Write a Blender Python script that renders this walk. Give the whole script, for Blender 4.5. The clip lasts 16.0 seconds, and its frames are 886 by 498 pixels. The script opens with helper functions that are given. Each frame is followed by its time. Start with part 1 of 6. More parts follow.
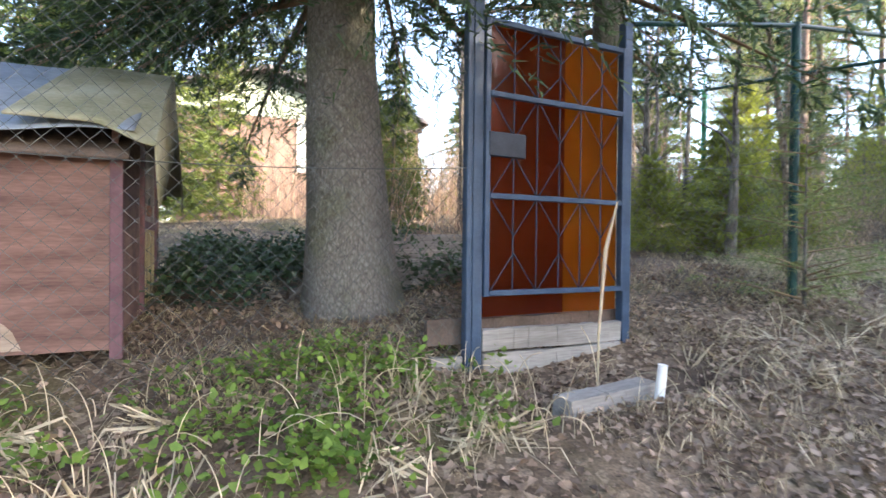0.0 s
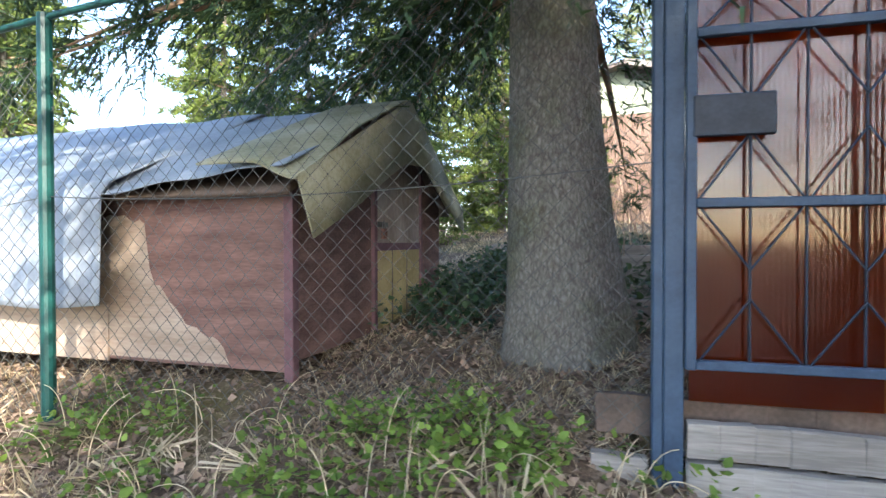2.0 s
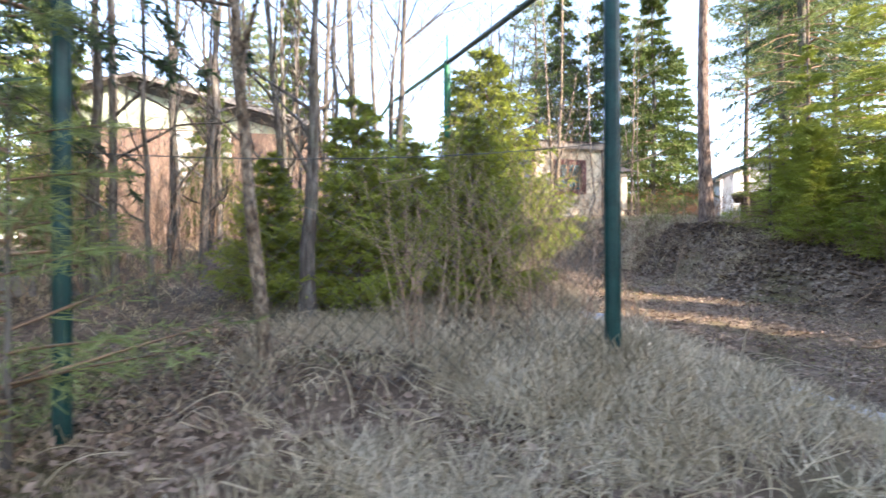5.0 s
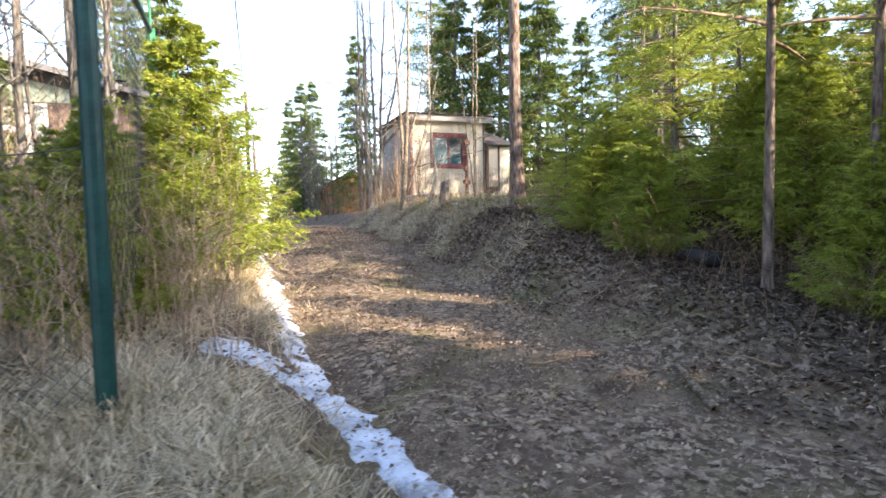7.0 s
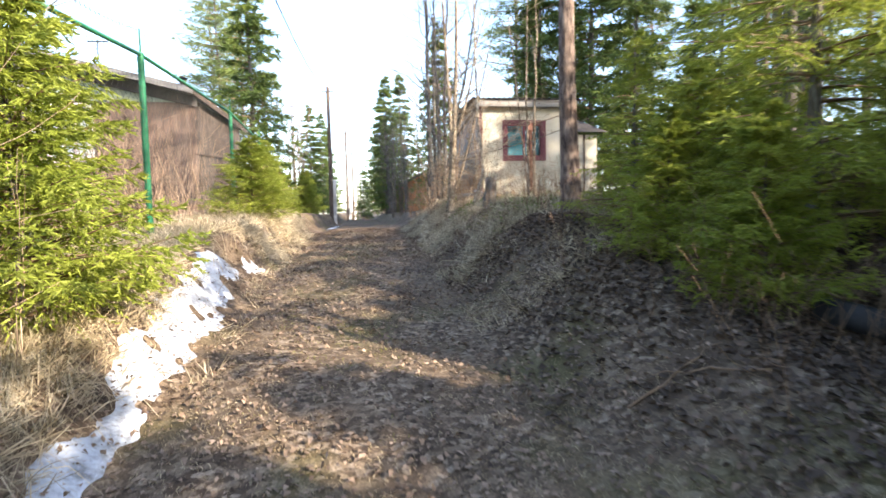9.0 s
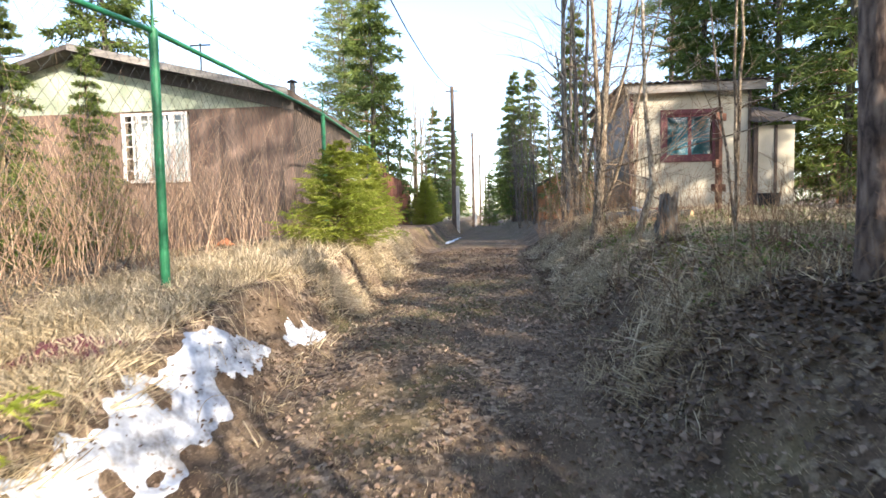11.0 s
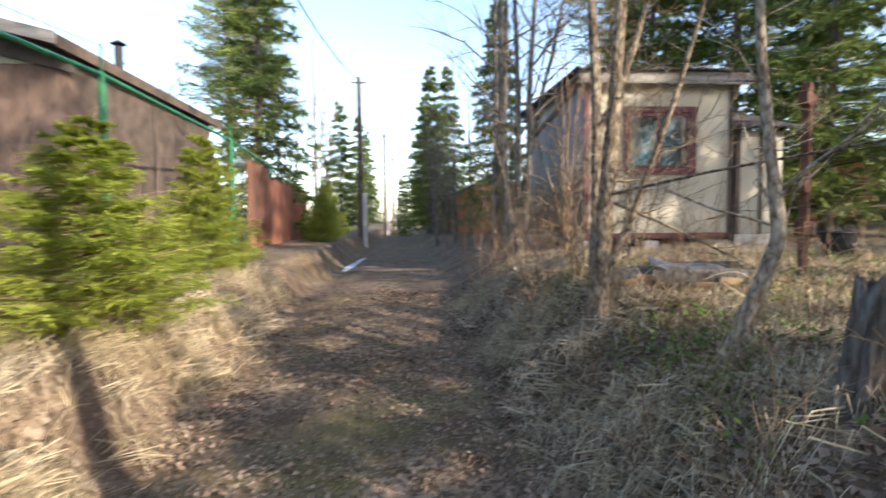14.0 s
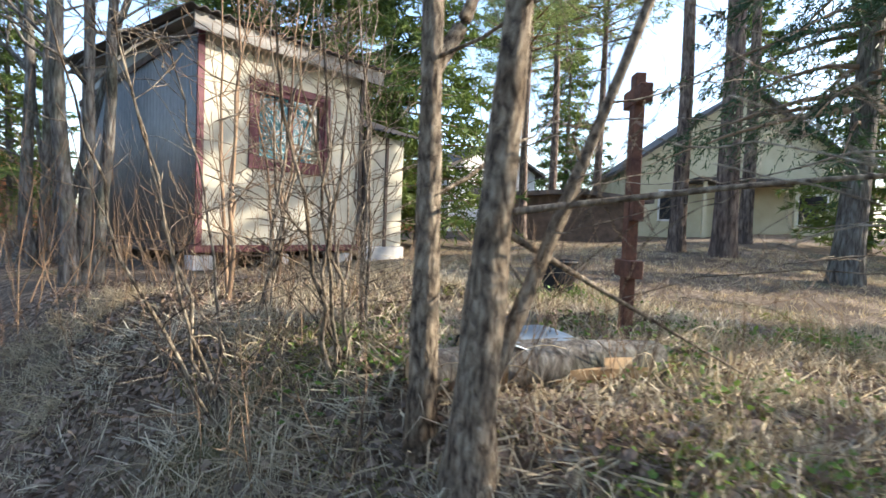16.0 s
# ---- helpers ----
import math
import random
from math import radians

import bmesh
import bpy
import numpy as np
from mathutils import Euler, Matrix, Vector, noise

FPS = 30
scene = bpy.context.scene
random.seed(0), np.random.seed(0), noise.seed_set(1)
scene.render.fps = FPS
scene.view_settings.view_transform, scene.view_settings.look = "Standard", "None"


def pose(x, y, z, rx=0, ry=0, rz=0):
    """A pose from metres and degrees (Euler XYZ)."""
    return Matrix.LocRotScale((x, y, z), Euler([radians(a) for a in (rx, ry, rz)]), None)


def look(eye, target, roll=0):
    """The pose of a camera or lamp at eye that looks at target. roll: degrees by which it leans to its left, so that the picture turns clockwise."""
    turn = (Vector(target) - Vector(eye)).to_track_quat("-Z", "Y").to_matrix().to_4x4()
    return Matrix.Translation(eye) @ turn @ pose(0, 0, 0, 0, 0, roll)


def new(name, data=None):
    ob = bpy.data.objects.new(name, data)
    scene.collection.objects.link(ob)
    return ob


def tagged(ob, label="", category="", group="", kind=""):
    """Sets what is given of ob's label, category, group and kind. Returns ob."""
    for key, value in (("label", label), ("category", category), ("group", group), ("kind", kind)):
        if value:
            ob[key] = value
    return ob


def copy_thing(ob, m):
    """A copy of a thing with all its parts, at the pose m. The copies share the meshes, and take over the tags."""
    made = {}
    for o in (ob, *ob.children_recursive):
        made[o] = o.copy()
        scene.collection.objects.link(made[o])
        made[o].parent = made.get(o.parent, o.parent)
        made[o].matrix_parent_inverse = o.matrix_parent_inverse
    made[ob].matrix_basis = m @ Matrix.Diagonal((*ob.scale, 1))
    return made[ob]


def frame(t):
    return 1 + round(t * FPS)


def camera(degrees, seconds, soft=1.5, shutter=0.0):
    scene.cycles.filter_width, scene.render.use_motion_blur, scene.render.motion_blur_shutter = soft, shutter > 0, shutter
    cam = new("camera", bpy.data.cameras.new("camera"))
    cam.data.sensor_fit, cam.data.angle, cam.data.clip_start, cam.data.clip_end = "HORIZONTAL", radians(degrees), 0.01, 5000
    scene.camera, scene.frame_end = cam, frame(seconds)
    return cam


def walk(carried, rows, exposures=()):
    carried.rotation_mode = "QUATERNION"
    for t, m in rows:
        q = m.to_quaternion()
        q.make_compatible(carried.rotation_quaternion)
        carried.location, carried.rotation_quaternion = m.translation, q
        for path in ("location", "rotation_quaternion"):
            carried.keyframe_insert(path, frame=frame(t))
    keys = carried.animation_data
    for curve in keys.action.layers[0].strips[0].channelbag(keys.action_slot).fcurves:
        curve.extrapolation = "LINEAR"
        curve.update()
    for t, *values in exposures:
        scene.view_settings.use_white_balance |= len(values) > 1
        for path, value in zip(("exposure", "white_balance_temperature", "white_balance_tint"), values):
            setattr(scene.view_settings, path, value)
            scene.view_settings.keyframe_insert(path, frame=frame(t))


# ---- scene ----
# ---- camera ----
cam = camera(79.6, 16.0, shutter=0.3)
PATH = [
    (0.0, pose(0.00, 0.00, 1.45, 89.5, -0.6, -21.0)),
    (0.5, pose(0.25, 0.18, 1.53, 89.3, -0.5, -10.4)),
    (1.0, pose(0.58, 0.37, 1.61, 89.3, -0.3, 7.3)),
    (1.5, pose(0.84, 0.62, 1.59, 89.1, -0.1, 15.8)),
    (2.0, pose(1.23, 0.76, 1.61, 89.2, 0.1, 20.5)),
    (2.5, pose(1.81, 0.73, 1.65, 89.8, 0.5, 22.9)),
    (3.0, pose(2.52, 0.68, 1.67, 89.9, 0.5, 22.1)),
    (3.5, pose(3.23, 0.57, 1.68, 90.1, 0.4, 13.4)),
    (4.0, pose(3.96, 0.55, 1.69, 90.2, 0.2, 2.4)),
    (4.5, pose(4.69, 0.52, 1.76, 90.2, 0.3, -8.0)),
    (5.0, pose(5.42, 0.55, 1.81, 90.1, 0.2, -13.3)),
    (7.5, pose(8.26, 0.53, 2.13, 86.3, 1.1, -20.0)),
    (8.0, pose(8.81, 0.91, 2.16, 86.3, 1.1, -18.8)),
    (8.5, pose(9.14, 1.55, 2.20, 86.1, 0.9, -15.5)),
    (9.0, pose(9.34, 2.30, 2.26, 86.2, 1.2, -8.8)),
    (9.5, pose(9.46, 3.05, 2.33, 86.4, 1.5, -2.3)),
    (12.0, pose(9.62, 6.41, 2.80, 86.7, 1.1, 5.7)),
    (12.5, pose(9.58, 7.11, 2.85, 86.7, 1.0, 6.0)),
    (13.0, pose(9.57, 7.76, 2.92, 86.8, 1.0, 6.2)),
    (13.5, pose(9.59, 8.40, 2.97, 86.8, 1.0, 5.9)),
    (14.0, pose(9.70, 8.93, 3.05, 86.9, 0.4, -4.2)),
    (14.5, pose(9.74, 9.57, 3.10, 86.9, -0.6, -22.6)),
    (15.0, pose(9.73, 10.24, 3.15, 87.1, -1.4, -36.2)),
    (15.5, pose(9.77, 11.00, 3.19, 87.3, -1.8, -44.2)),
    (16.0, pose(9.74, 11.73, 3.18, 87.4, -2.3, -50.5)),
]
walk(cam, PATH, exposures=[
    (0.0, 3.05, 6450, 18), (1.0, 2.92, 6050, 13), (2.0, 2.8, 5950, 13), (3.0, 3.05, 6450, 18), (3.5, 3.15, 6450, 18), (4.0, 2.95, 6450, 19), (5.0, 2.75, 6400, 20), (7.5, 2.55, 6500, 16),
    (9.5, 2.2, 6300, 14), (12.0, 1.82, 6350, 15), (14.0, 1.72, 6300, 14), (15.5, 2.1, 6200, 14), (16.0, 2.0, 6000, 11)])

# ---- light ----
SUN_TO = Vector((0.70, -0.72, 0.46)).normalized()
world = bpy.data.worlds.new("sky")
scene.world = world
world.use_nodes = True
wn = world.node_tree
sky = wn.nodes.new("ShaderNodeTexSky")
sky.sky_type = 'NISHITA'
sky.sun_disc = False
sky.sun_elevation = math.asin(SUN_TO.z)
sky.sun_rotation = math.atan2(SUN_TO.x, SUN_TO.y)
sky.dust_density = 1.2
sky.air_density = 1.0
wn.nodes["Background"].inputs[1].default_value = 0.15
wn.links.new(sky.outputs[0], wn.nodes["Background"].inputs[0])
sun_data = bpy.data.lights.new("sun", 'SUN')
sun_data.energy = 3.2
sun_data.angle = radians(0.6)
sun_data.color = (1.0, 0.88, 0.70)
sun = new("sun", sun_data)
sun.matrix_world = look(SUN_TO * 60, (0, 0, 0))

rng = np.random.default_rng(7)


# ---- materials ----
def material(name, c1, c2, scale=8.0, rough=0.85, bump=0.3, fine=60.0, c3=None, metal=0.0,
             vary=0.0, stretch=(1, 1, 1), translucent=0.0, bump_distance=0.01, island=False):
    m = bpy.data.materials.new(name)
    m.use_nodes = True
    nt = m.node_tree
    N, L = nt.nodes, nt.links
    b = N["Principled BSDF"]
    b.inputs["Roughness"].default_value = rough
    b.inputs["Metallic"].default_value = metal
    b.inputs["Specular IOR Level"].default_value = 0.3
    tc = N.new("ShaderNodeTexCoord")
    mp = N.new("ShaderNodeMapping")
    mp.inputs["Scale"].default_value = stretch
    L.new(tc.outputs["Object"], mp.inputs[0])
    n1 = N.new("ShaderNodeTexNoise")
    n1.inputs["Scale"].default_value = scale
    n1.inputs["Detail"].default_value = 6
    n2 = N.new("ShaderNodeTexNoise")
    n2.inputs["Scale"].default_value = fine
    n2.inputs["Detail"].default_value = 4
    L.new(mp.outputs[0], n1.inputs["Vector"])
    L.new(mp.outputs[0], n2.inputs["Vector"])
    r = N.new("ShaderNodeValToRGB")
    r.color_ramp.elements[0].color = (*c1, 1)
    r.color_ramp.elements[1].color = (*c2, 1)
    r.color_ramp.elements[0].position, r.color_ramp.elements[1].position = 0.3, 0.7
    if c3:
        e = r.color_ramp.elements.new(0.5)
        e.color = (*c3, 1)
    mix = N.new("ShaderNodeMath")
    mix.operation = 'MULTIPLY_ADD'
    mix.inputs[1].default_value = 0.45
    L.new(n2.outputs[0], mix.inputs[0])
    sub = N.new("ShaderNodeMath")
    sub.operation = 'MULTIPLY_ADD'
    sub.inputs[1].default_value = 1.0
    sub.inputs[2].default_value = -0.22
    L.new(n1.outputs[0], sub.inputs[0])
    L.new(sub.outputs[0], mix.inputs[2])
    L.new(mix.outputs[0], r.inputs[0])
    colour = r.outputs[0]
    if vary:
        hs = N.new("ShaderNodeHueSaturation")
        mr = N.new("ShaderNodeMapRange")
        mr.inputs[3].default_value, mr.inputs[4].default_value = 1 - vary, 1 + vary
        if island:
            g = N.new("ShaderNodeNewGeometry")
            L.new(g.outputs["Random Per Island"], mr.inputs[0])
        else:
            oi = N.new("ShaderNodeObjectInfo")
            L.new(oi.outputs["Random"], mr.inputs[0])
        L.new(mr.outputs[0], hs.inputs["Value"])
        L.new(colour, hs.inputs["Color"])
        colour = hs.outputs[0]
    L.new(colour, b.inputs["Base Color"])
    if bump:
        bp = N.new("ShaderNodeBump")
        bp.inputs["Strength"].default_value = bump
        bp.inputs["Distance"].default_value = bump_distance
        L.new(mix.outputs[0], bp.inputs["Height"])
        L.new(bp.outputs[0], b.inputs["Normal"])
    if translucent:
        tr = N.new("ShaderNodeBsdfTranslucent")
        ms = N.new("ShaderNodeMixShader")
        ms.inputs[0].default_value = translucent
        L.new(colour, tr.inputs[0])
        L.new(b.outputs[0], ms.inputs[1])
        L.new(tr.outputs[0], ms.inputs[2])
        L.new(ms.outputs[0], N["Material Output"].inputs[0])
    return m


def litter_material():
    """Soil under a thatch of small dead leaves and grass."""
    m = bpy.data.materials.new("litter_soil")
    m.use_nodes = True
    N, L = m.node_tree.nodes, m.node_tree.links
    b = N["Principled BSDF"]
    b.inputs["Roughness"].default_value = 0.95
    b.inputs["Specular IOR Level"].default_value = 0.15
    tc = N.new("ShaderNodeTexCoord")

    def noise_at(scale, detail=5):
        n = N.new("ShaderNodeTexNoise")
        n.inputs["Scale"].default_value = scale
        n.inputs["Detail"].default_value = detail
        L.new(tc.outputs["Object"], n.inputs["Vector"])
        return n.outputs[0]

    def ramp(src, *stops):
        r = N.new("ShaderNodeValToRGB")
        e = r.color_ramp.elements
        while len(e) < len(stops):
            e.new(0.5)
        for el, (p, c) in zip(e, stops):
            el.position, el.color = p, (*c, 1)
        L.new(src, r.inputs[0])
        return r.outputs[0]
    warp = N.new("ShaderNodeVectorMath")
    warp.operation = 'MULTIPLY_ADD'
    wn2 = N.new("ShaderNodeTexNoise")
    wn2.inputs["Scale"].default_value = 14
    L.new(tc.outputs["Object"], wn2.inputs["Vector"])
    L.new(wn2.outputs["Color"], warp.inputs[0])
    warp.inputs[1].default_value = (0.06, 0.06, 0.06)
    L.new(tc.outputs["Object"], warp.inputs[2])
    vo = N.new("ShaderNodeTexVoronoi")
    vo.inputs["Scale"].default_value = 26
    L.new(warp.outputs[0], vo.inputs["Vector"])
    sep = N.new("ShaderNodeSeparateColor")
    L.new(vo.outputs["Color"], sep.inputs[0])
    leaf = ramp(sep.outputs[0], (0.0, (0.055, 0.038, 0.027)), (0.4, (0.12, 0.085, 0.057)), (0.75, (0.21, 0.155, 0.105)), (1.0, (0.33, 0.26, 0.19)))
    soil = ramp(noise_at(2.2), (0.3, (0.07, 0.048, 0.034)), (0.7, (0.21, 0.155, 0.10)))
    mix = N.new("ShaderNodeMix")
    mix.data_type = 'RGBA'
    gate_n = N.new("ShaderNodeMapRange")
    gate_n.inputs[1].default_value, gate_n.inputs[2].default_value = 0.38, 0.58
    L.new(noise_at(1.1), gate_n.inputs[0])
    L.new(gate_n.outputs[0], mix.inputs[0])
    L.new(soil, mix.inputs[6])
    L.new(leaf, mix.inputs[7])
    moss = N.new("ShaderNodeMix")
    moss.data_type = 'RGBA'
    gate_m = N.new("ShaderNodeMapRange")
    gate_m.inputs[1].default_value, gate_m.inputs[2].default_value = 0.54, 0.70
    gate_m.inputs[4].default_value = 0.75
    L.new(noise_at(0.9, 7), gate_m.inputs[0])
    L.new(gate_m.outputs[0], moss.inputs[0])
    L.new(mix.outputs[2], moss.inputs[6])
    moss.inputs[7].default_value = (0.115, 0.105, 0.04, 1)
    fine = N.new("ShaderNodeMix")
    fine.data_type, fine.blend_type = 'RGBA', 'OVERLAY'
    fine.inputs[0].default_value = 0.75
    L.new(moss.outputs[2], fine.inputs[6])
    L.new(ramp(noise_at(70, 6), (0.3, (0.25, 0.25, 0.25)), (0.7, (0.75, 0.74, 0.72))), fine.inputs[7])
    L.new(fine.outputs[2], b.inputs["Base Color"])
    bp = N.new("ShaderNodeBump")
    bp.inputs["Strength"].default_value = 0.5
    bp.inputs["Distance"].default_value = 0.015
    add = N.new("ShaderNodeMath")
    L.new(sep.outputs[1], add.inputs[0])
    L.new(noise_at(60, 6), add.inputs[1])
    L.new(add.outputs[0], bp.inputs["Height"])
    L.new(bp.outputs[0], b.inputs["Normal"])
    return m


def bark_material(name, deep, mid, high, scale, tall, patch=None):
    """Ridged bark: plates drawn out upward, dark furrows between."""
    m = bpy.data.materials.new(name)
    m.use_nodes = True
    N, L = m.node_tree.nodes, m.node_tree.links
    b = N["Principled BSDF"]
    b.inputs["Roughness"].default_value = 0.95
    b.inputs["Specular IOR Level"].default_value = 0.15
    tc = N.new("ShaderNodeTexCoord")
    mp = N.new("ShaderNodeMapping")
    mp.inputs["Scale"].default_value = (1, 1, tall)
    L.new(tc.outputs["Object"], mp.inputs[0])
    n = N.new("ShaderNodeTexNoise")
    n.inputs["Scale"].default_value = scale
    n.inputs["Detail"].default_value = 7
    n.inputs["Roughness"].default_value = 0.68
    n.inputs["Distortion"].default_value = 0.6
    L.new(mp.outputs[0], n.inputs["Vector"])
    v = N.new("ShaderNodeTexVoronoi")
    v.feature = 'DISTANCE_TO_EDGE'
    v.inputs["Scale"].default_value = scale * 0.9
    L.new(mp.outputs[0], v.inputs["Vector"])
    mul = N.new("ShaderNodeMath")
    mul.operation = 'MULTIPLY_ADD'
    mul.inputs[1].default_value = 0.55
    L.new(v.outputs["Distance"], mul.inputs[0])
    L.new(n.outputs[0], mul.inputs[2])
    r = N.new("ShaderNodeValToRGB")
    e = r.color_ramp.elements
    e[0].position, e[0].color = 0.40, (*deep, 1)
    e[1].position, e[1].color = 0.78, (*high, 1)
    x = e.new(0.57)
    x.color = (*mid, 1)
    L.new(mul.outputs[0], r.inputs[0])
    colour = r.outputs[0]
    if patch:
        n2 = N.new("ShaderNodeTexNoise")
        n2.inputs["Scale"].default_value = 2.5
        n2.inputs["Detail"].default_value = 4
        L.new(tc.outputs["Object"], n2.inputs["Vector"])
        g2 = N.new("ShaderNodeMapRange")
        g2.inputs[1].default_value, g2.inputs[2].default_value = 0.5, 0.62
        L.new(n2.outputs[0], g2.inputs[0])
        mx = N.new("ShaderNodeMix")
        mx.data_type = 'RGBA'
        mx.blend_type = 'MULTIPLY'
        L.new(g2.outputs[0], mx.inputs[0])
        L.new(colour, mx.inputs[6])
        mx.inputs[7].default_value = (*patch, 1)
        colour = mx.outputs[2]
    L.new(colour, b.inputs["Base Color"])
    bp = N.new("ShaderNodeBump")
    bp.inputs["Strength"].default_value = 1.0
    bp.inputs["Distance"].default_value = 0.025
    L.new(mul.outputs[0], bp.inputs["Height"])
    L.new(bp.outputs[0], b.inputs["Normal"])
    return m


M_ground = litter_material()
M_grass = material("dry_grass", (0.36, 0.27, 0.15), (0.58, 0.48, 0.31), 2.0, 0.8, 0, 20, vary=0.35, island=True, translucent=0.3)
M_straw = material("pale_straw", (0.45, 0.36, 0.215), (0.65, 0.55, 0.38), 2.0, 0.7, 0, 20, vary=0.4, island=True, translucent=0.25)
M_green = material("fresh_weeds", (0.075, 0.135, 0.02), (0.20, 0.285, 0.055), 3.0, 0.6, 0, 20, vary=0.35, island=True, translucent=0.35)
M_moss = material("mossy_grass", (0.13, 0.145, 0.03), (0.31, 0.29, 0.08), 2.0, 0.7, 0, 20, vary=0.35, island=True, translucent=0.3)
M_humus_shade = material("needle_litter", (0.055, 0.039, 0.029), (0.15, 0.108, 0.078), 3.0, 0.95, 0, 20, vary=0.4, island=True)
M_leaf = material("fallen_leaf", (0.125, 0.080, 0.053), (0.36, 0.265, 0.19), 1.5, 0.9, 0, 20, vary=0.45, island=True, translucent=0.15)
M_needle = material("spruce_needles", (0.075, 0.115, 0.026), (0.165, 0.21, 0.045), 1.2, 0.55, 0, 9, vary=0.3, island=True, translucent=0.3)
M_needle_y = material("young_spruce_needles", (0.20, 0.25, 0.03), (0.37, 0.41, 0.068), 1.2, 0.5, 0, 9, vary=0.3, island=True, translucent=0.42)
M_needle_d = material("dark_spruce_needles", (0.025, 0.055, 0.022), (0.06, 0.10, 0.035), 1.2, 0.55, 0, 9, vary=0.3, island=True, translucent=0.2)
M_needle_p = material("pine_needles", (0.15, 0.20, 0.06), (0.27, 0.31, 0.11), 1.2, 0.55, 0, 9, vary=0.3, island=True, translucent=0.3)
M_bark = bark_material("grey_bark", (0.06, 0.048, 0.04), (0.15, 0.132, 0.11), (0.25, 0.235, 0.205), 22, 0.22, (0.75, 0.8, 0.7))
M_bark_scaly = bark_material("scaly_spruce_bark", (0.105, 0.094, 0.078), (0.165, 0.152, 0.128), (0.25, 0.238, 0.208), 44, 0.5, (0.8, 0.86, 0.72))
M_bark_pine = bark_material("pine_bark", (0.055, 0.04, 0.035), (0.17, 0.125, 0.10), (0.30, 0.23, 0.18), 18, 0.25, (0.8, 0.75, 0.7))
M_bark_pale = bark_material("pale_bark", (0.055, 0.04, 0.03), (0.235, 0.185, 0.13), (0.47, 0.39, 0.28), 34, 0.38, (0.65, 0.6, 0.55))
M_bark_white = bark_material("whitish_bark", (0.11, 0.085, 0.062), (0.36, 0.30, 0.22), (0.58, 0.51, 0.40), 30, 0.5, (0.7, 0.65, 0.6))
M_twig = material("brown_twig", (0.16, 0.10, 0.06), (0.30, 0.20, 0.12), 4, 0.85, 0, 30, vary=0.3, island=True)
M_stem = material("reddish_stem", (0.27, 0.165, 0.105), (0.50, 0.37, 0.25), 4, 0.8, 0, 30, vary=0.45, island=True)
M_steel = material("blue_grey_paint", (0.020, 0.040, 0.072), (0.040, 0.070, 0.112), 9, 0.5, 0.3, 70)
M_postgreen = material("dark_green_paint", (0.003, 0.028, 0.026), (0.008, 0.055, 0.048), 9, 0.45, 0.25, 70)
M_postgreen2 = material("bright_green_paint", (0.015, 0.13, 0.058), (0.04, 0.22, 0.10), 9, 0.45, 0.25, 70)
# sky reflection in the cabin window, put into a flat colour
M_sky_teal = material("mirrored_sky_teal", (0.05, 0.15, 0.18), (0.12, 0.27, 0.30), 6, 0.8, 0.2, 30)
M_lattice = material("dark_steel_bar", (0.008, 0.013, 0.021), (0.020, 0.030, 0.046), 9, 0.5, 0.2, 70)
M_wire = material("galvanised_wire", (0.05, 0.055, 0.05), (0.12, 0.125, 0.115), 20, 0.6, 0, 60, metal=0.4)
M_rust = material("rusty_iron", (0.07, 0.03, 0.02), (0.19, 0.09, 0.055), 12, 0.8, 0.5, 60)
M_ply = material("red_brown_plywood", (0.078, 0.043, 0.037), (0.20, 0.118, 0.092), 3.2, 0.85, 0.5, 30, stretch=(0.5, 1, 3.0))
M_ply_worn = material("worn_plywood", (0.22, 0.165, 0.12), (0.38, 0.31, 0.24), 2.4, 0.85, 0.35, 22, stretch=(0.5, 1, 3.0))
M_ply_door = material("grey_brown_plywood", (0.18, 0.14, 0.11), (0.36, 0.30, 0.25), 3.0, 0.85, 0.35, 30, stretch=(1, 1, 0.4))
M_purple = material("purple_brown_trim", (0.085, 0.045, 0.052), (0.15, 0.08, 0.085), 6, 0.8, 0.3, 40)
M_olive = material("olive_door", (0.29, 0.225, 0.095), (0.43, 0.345, 0.16), 3, 0.8, 0.3, 40)
M_felt = material("mossy_felt", (0.18, 0.18, 0.10), (0.34, 0.33, 0.24), 2.4, 0.9, 0.6, 40, c3=(0.26, 0.25, 0.16))
M_tarp = material("blue_grey_tarp", (0.135, 0.165, 0.20), (0.25, 0.29, 0.335), 1.6, 0.6, 0.5, 30)
M_wood_grey = material("weathered_timber", (0.16, 0.145, 0.125), (0.36, 0.335, 0.30), 4, 0.9, 0.6, 50, stretch=(0.15, 1, 2))
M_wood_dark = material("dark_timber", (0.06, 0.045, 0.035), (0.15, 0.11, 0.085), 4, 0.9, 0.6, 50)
M_concrete = material("pale_concrete", (0.38, 0.36, 0.33), (0.58, 0.56, 0.52), 5, 0.9, 0.5, 60)
M_snow = material("old_snow", (0.26, 0.255, 0.25), (0.66, 0.69, 0.73), 5, 0.6, 0.9, 34, c3=(0.52, 0.55, 0.59), bump_distance=0.03)
M_cream = material("cream_render", (0.38, 0.345, 0.255), (0.53, 0.49, 0.385), 1.4, 0.9, 0.4, 60)
M_maroon = material("maroon_paint", (0.085, 0.024, 0.03), (0.155, 0.05, 0.055), 8, 0.6, 0.2, 50)
M_sheet = material("grey_sheet_metal", (0.15, 0.15, 0.145), (0.31, 0.295, 0.27), 1.2, 0.55, 0.1, 30, metal=0.3, stretch=(1, 1, 0.3))
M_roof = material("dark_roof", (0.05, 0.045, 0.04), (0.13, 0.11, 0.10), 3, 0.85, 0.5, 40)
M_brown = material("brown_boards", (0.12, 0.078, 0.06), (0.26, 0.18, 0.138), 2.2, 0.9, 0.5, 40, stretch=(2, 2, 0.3))
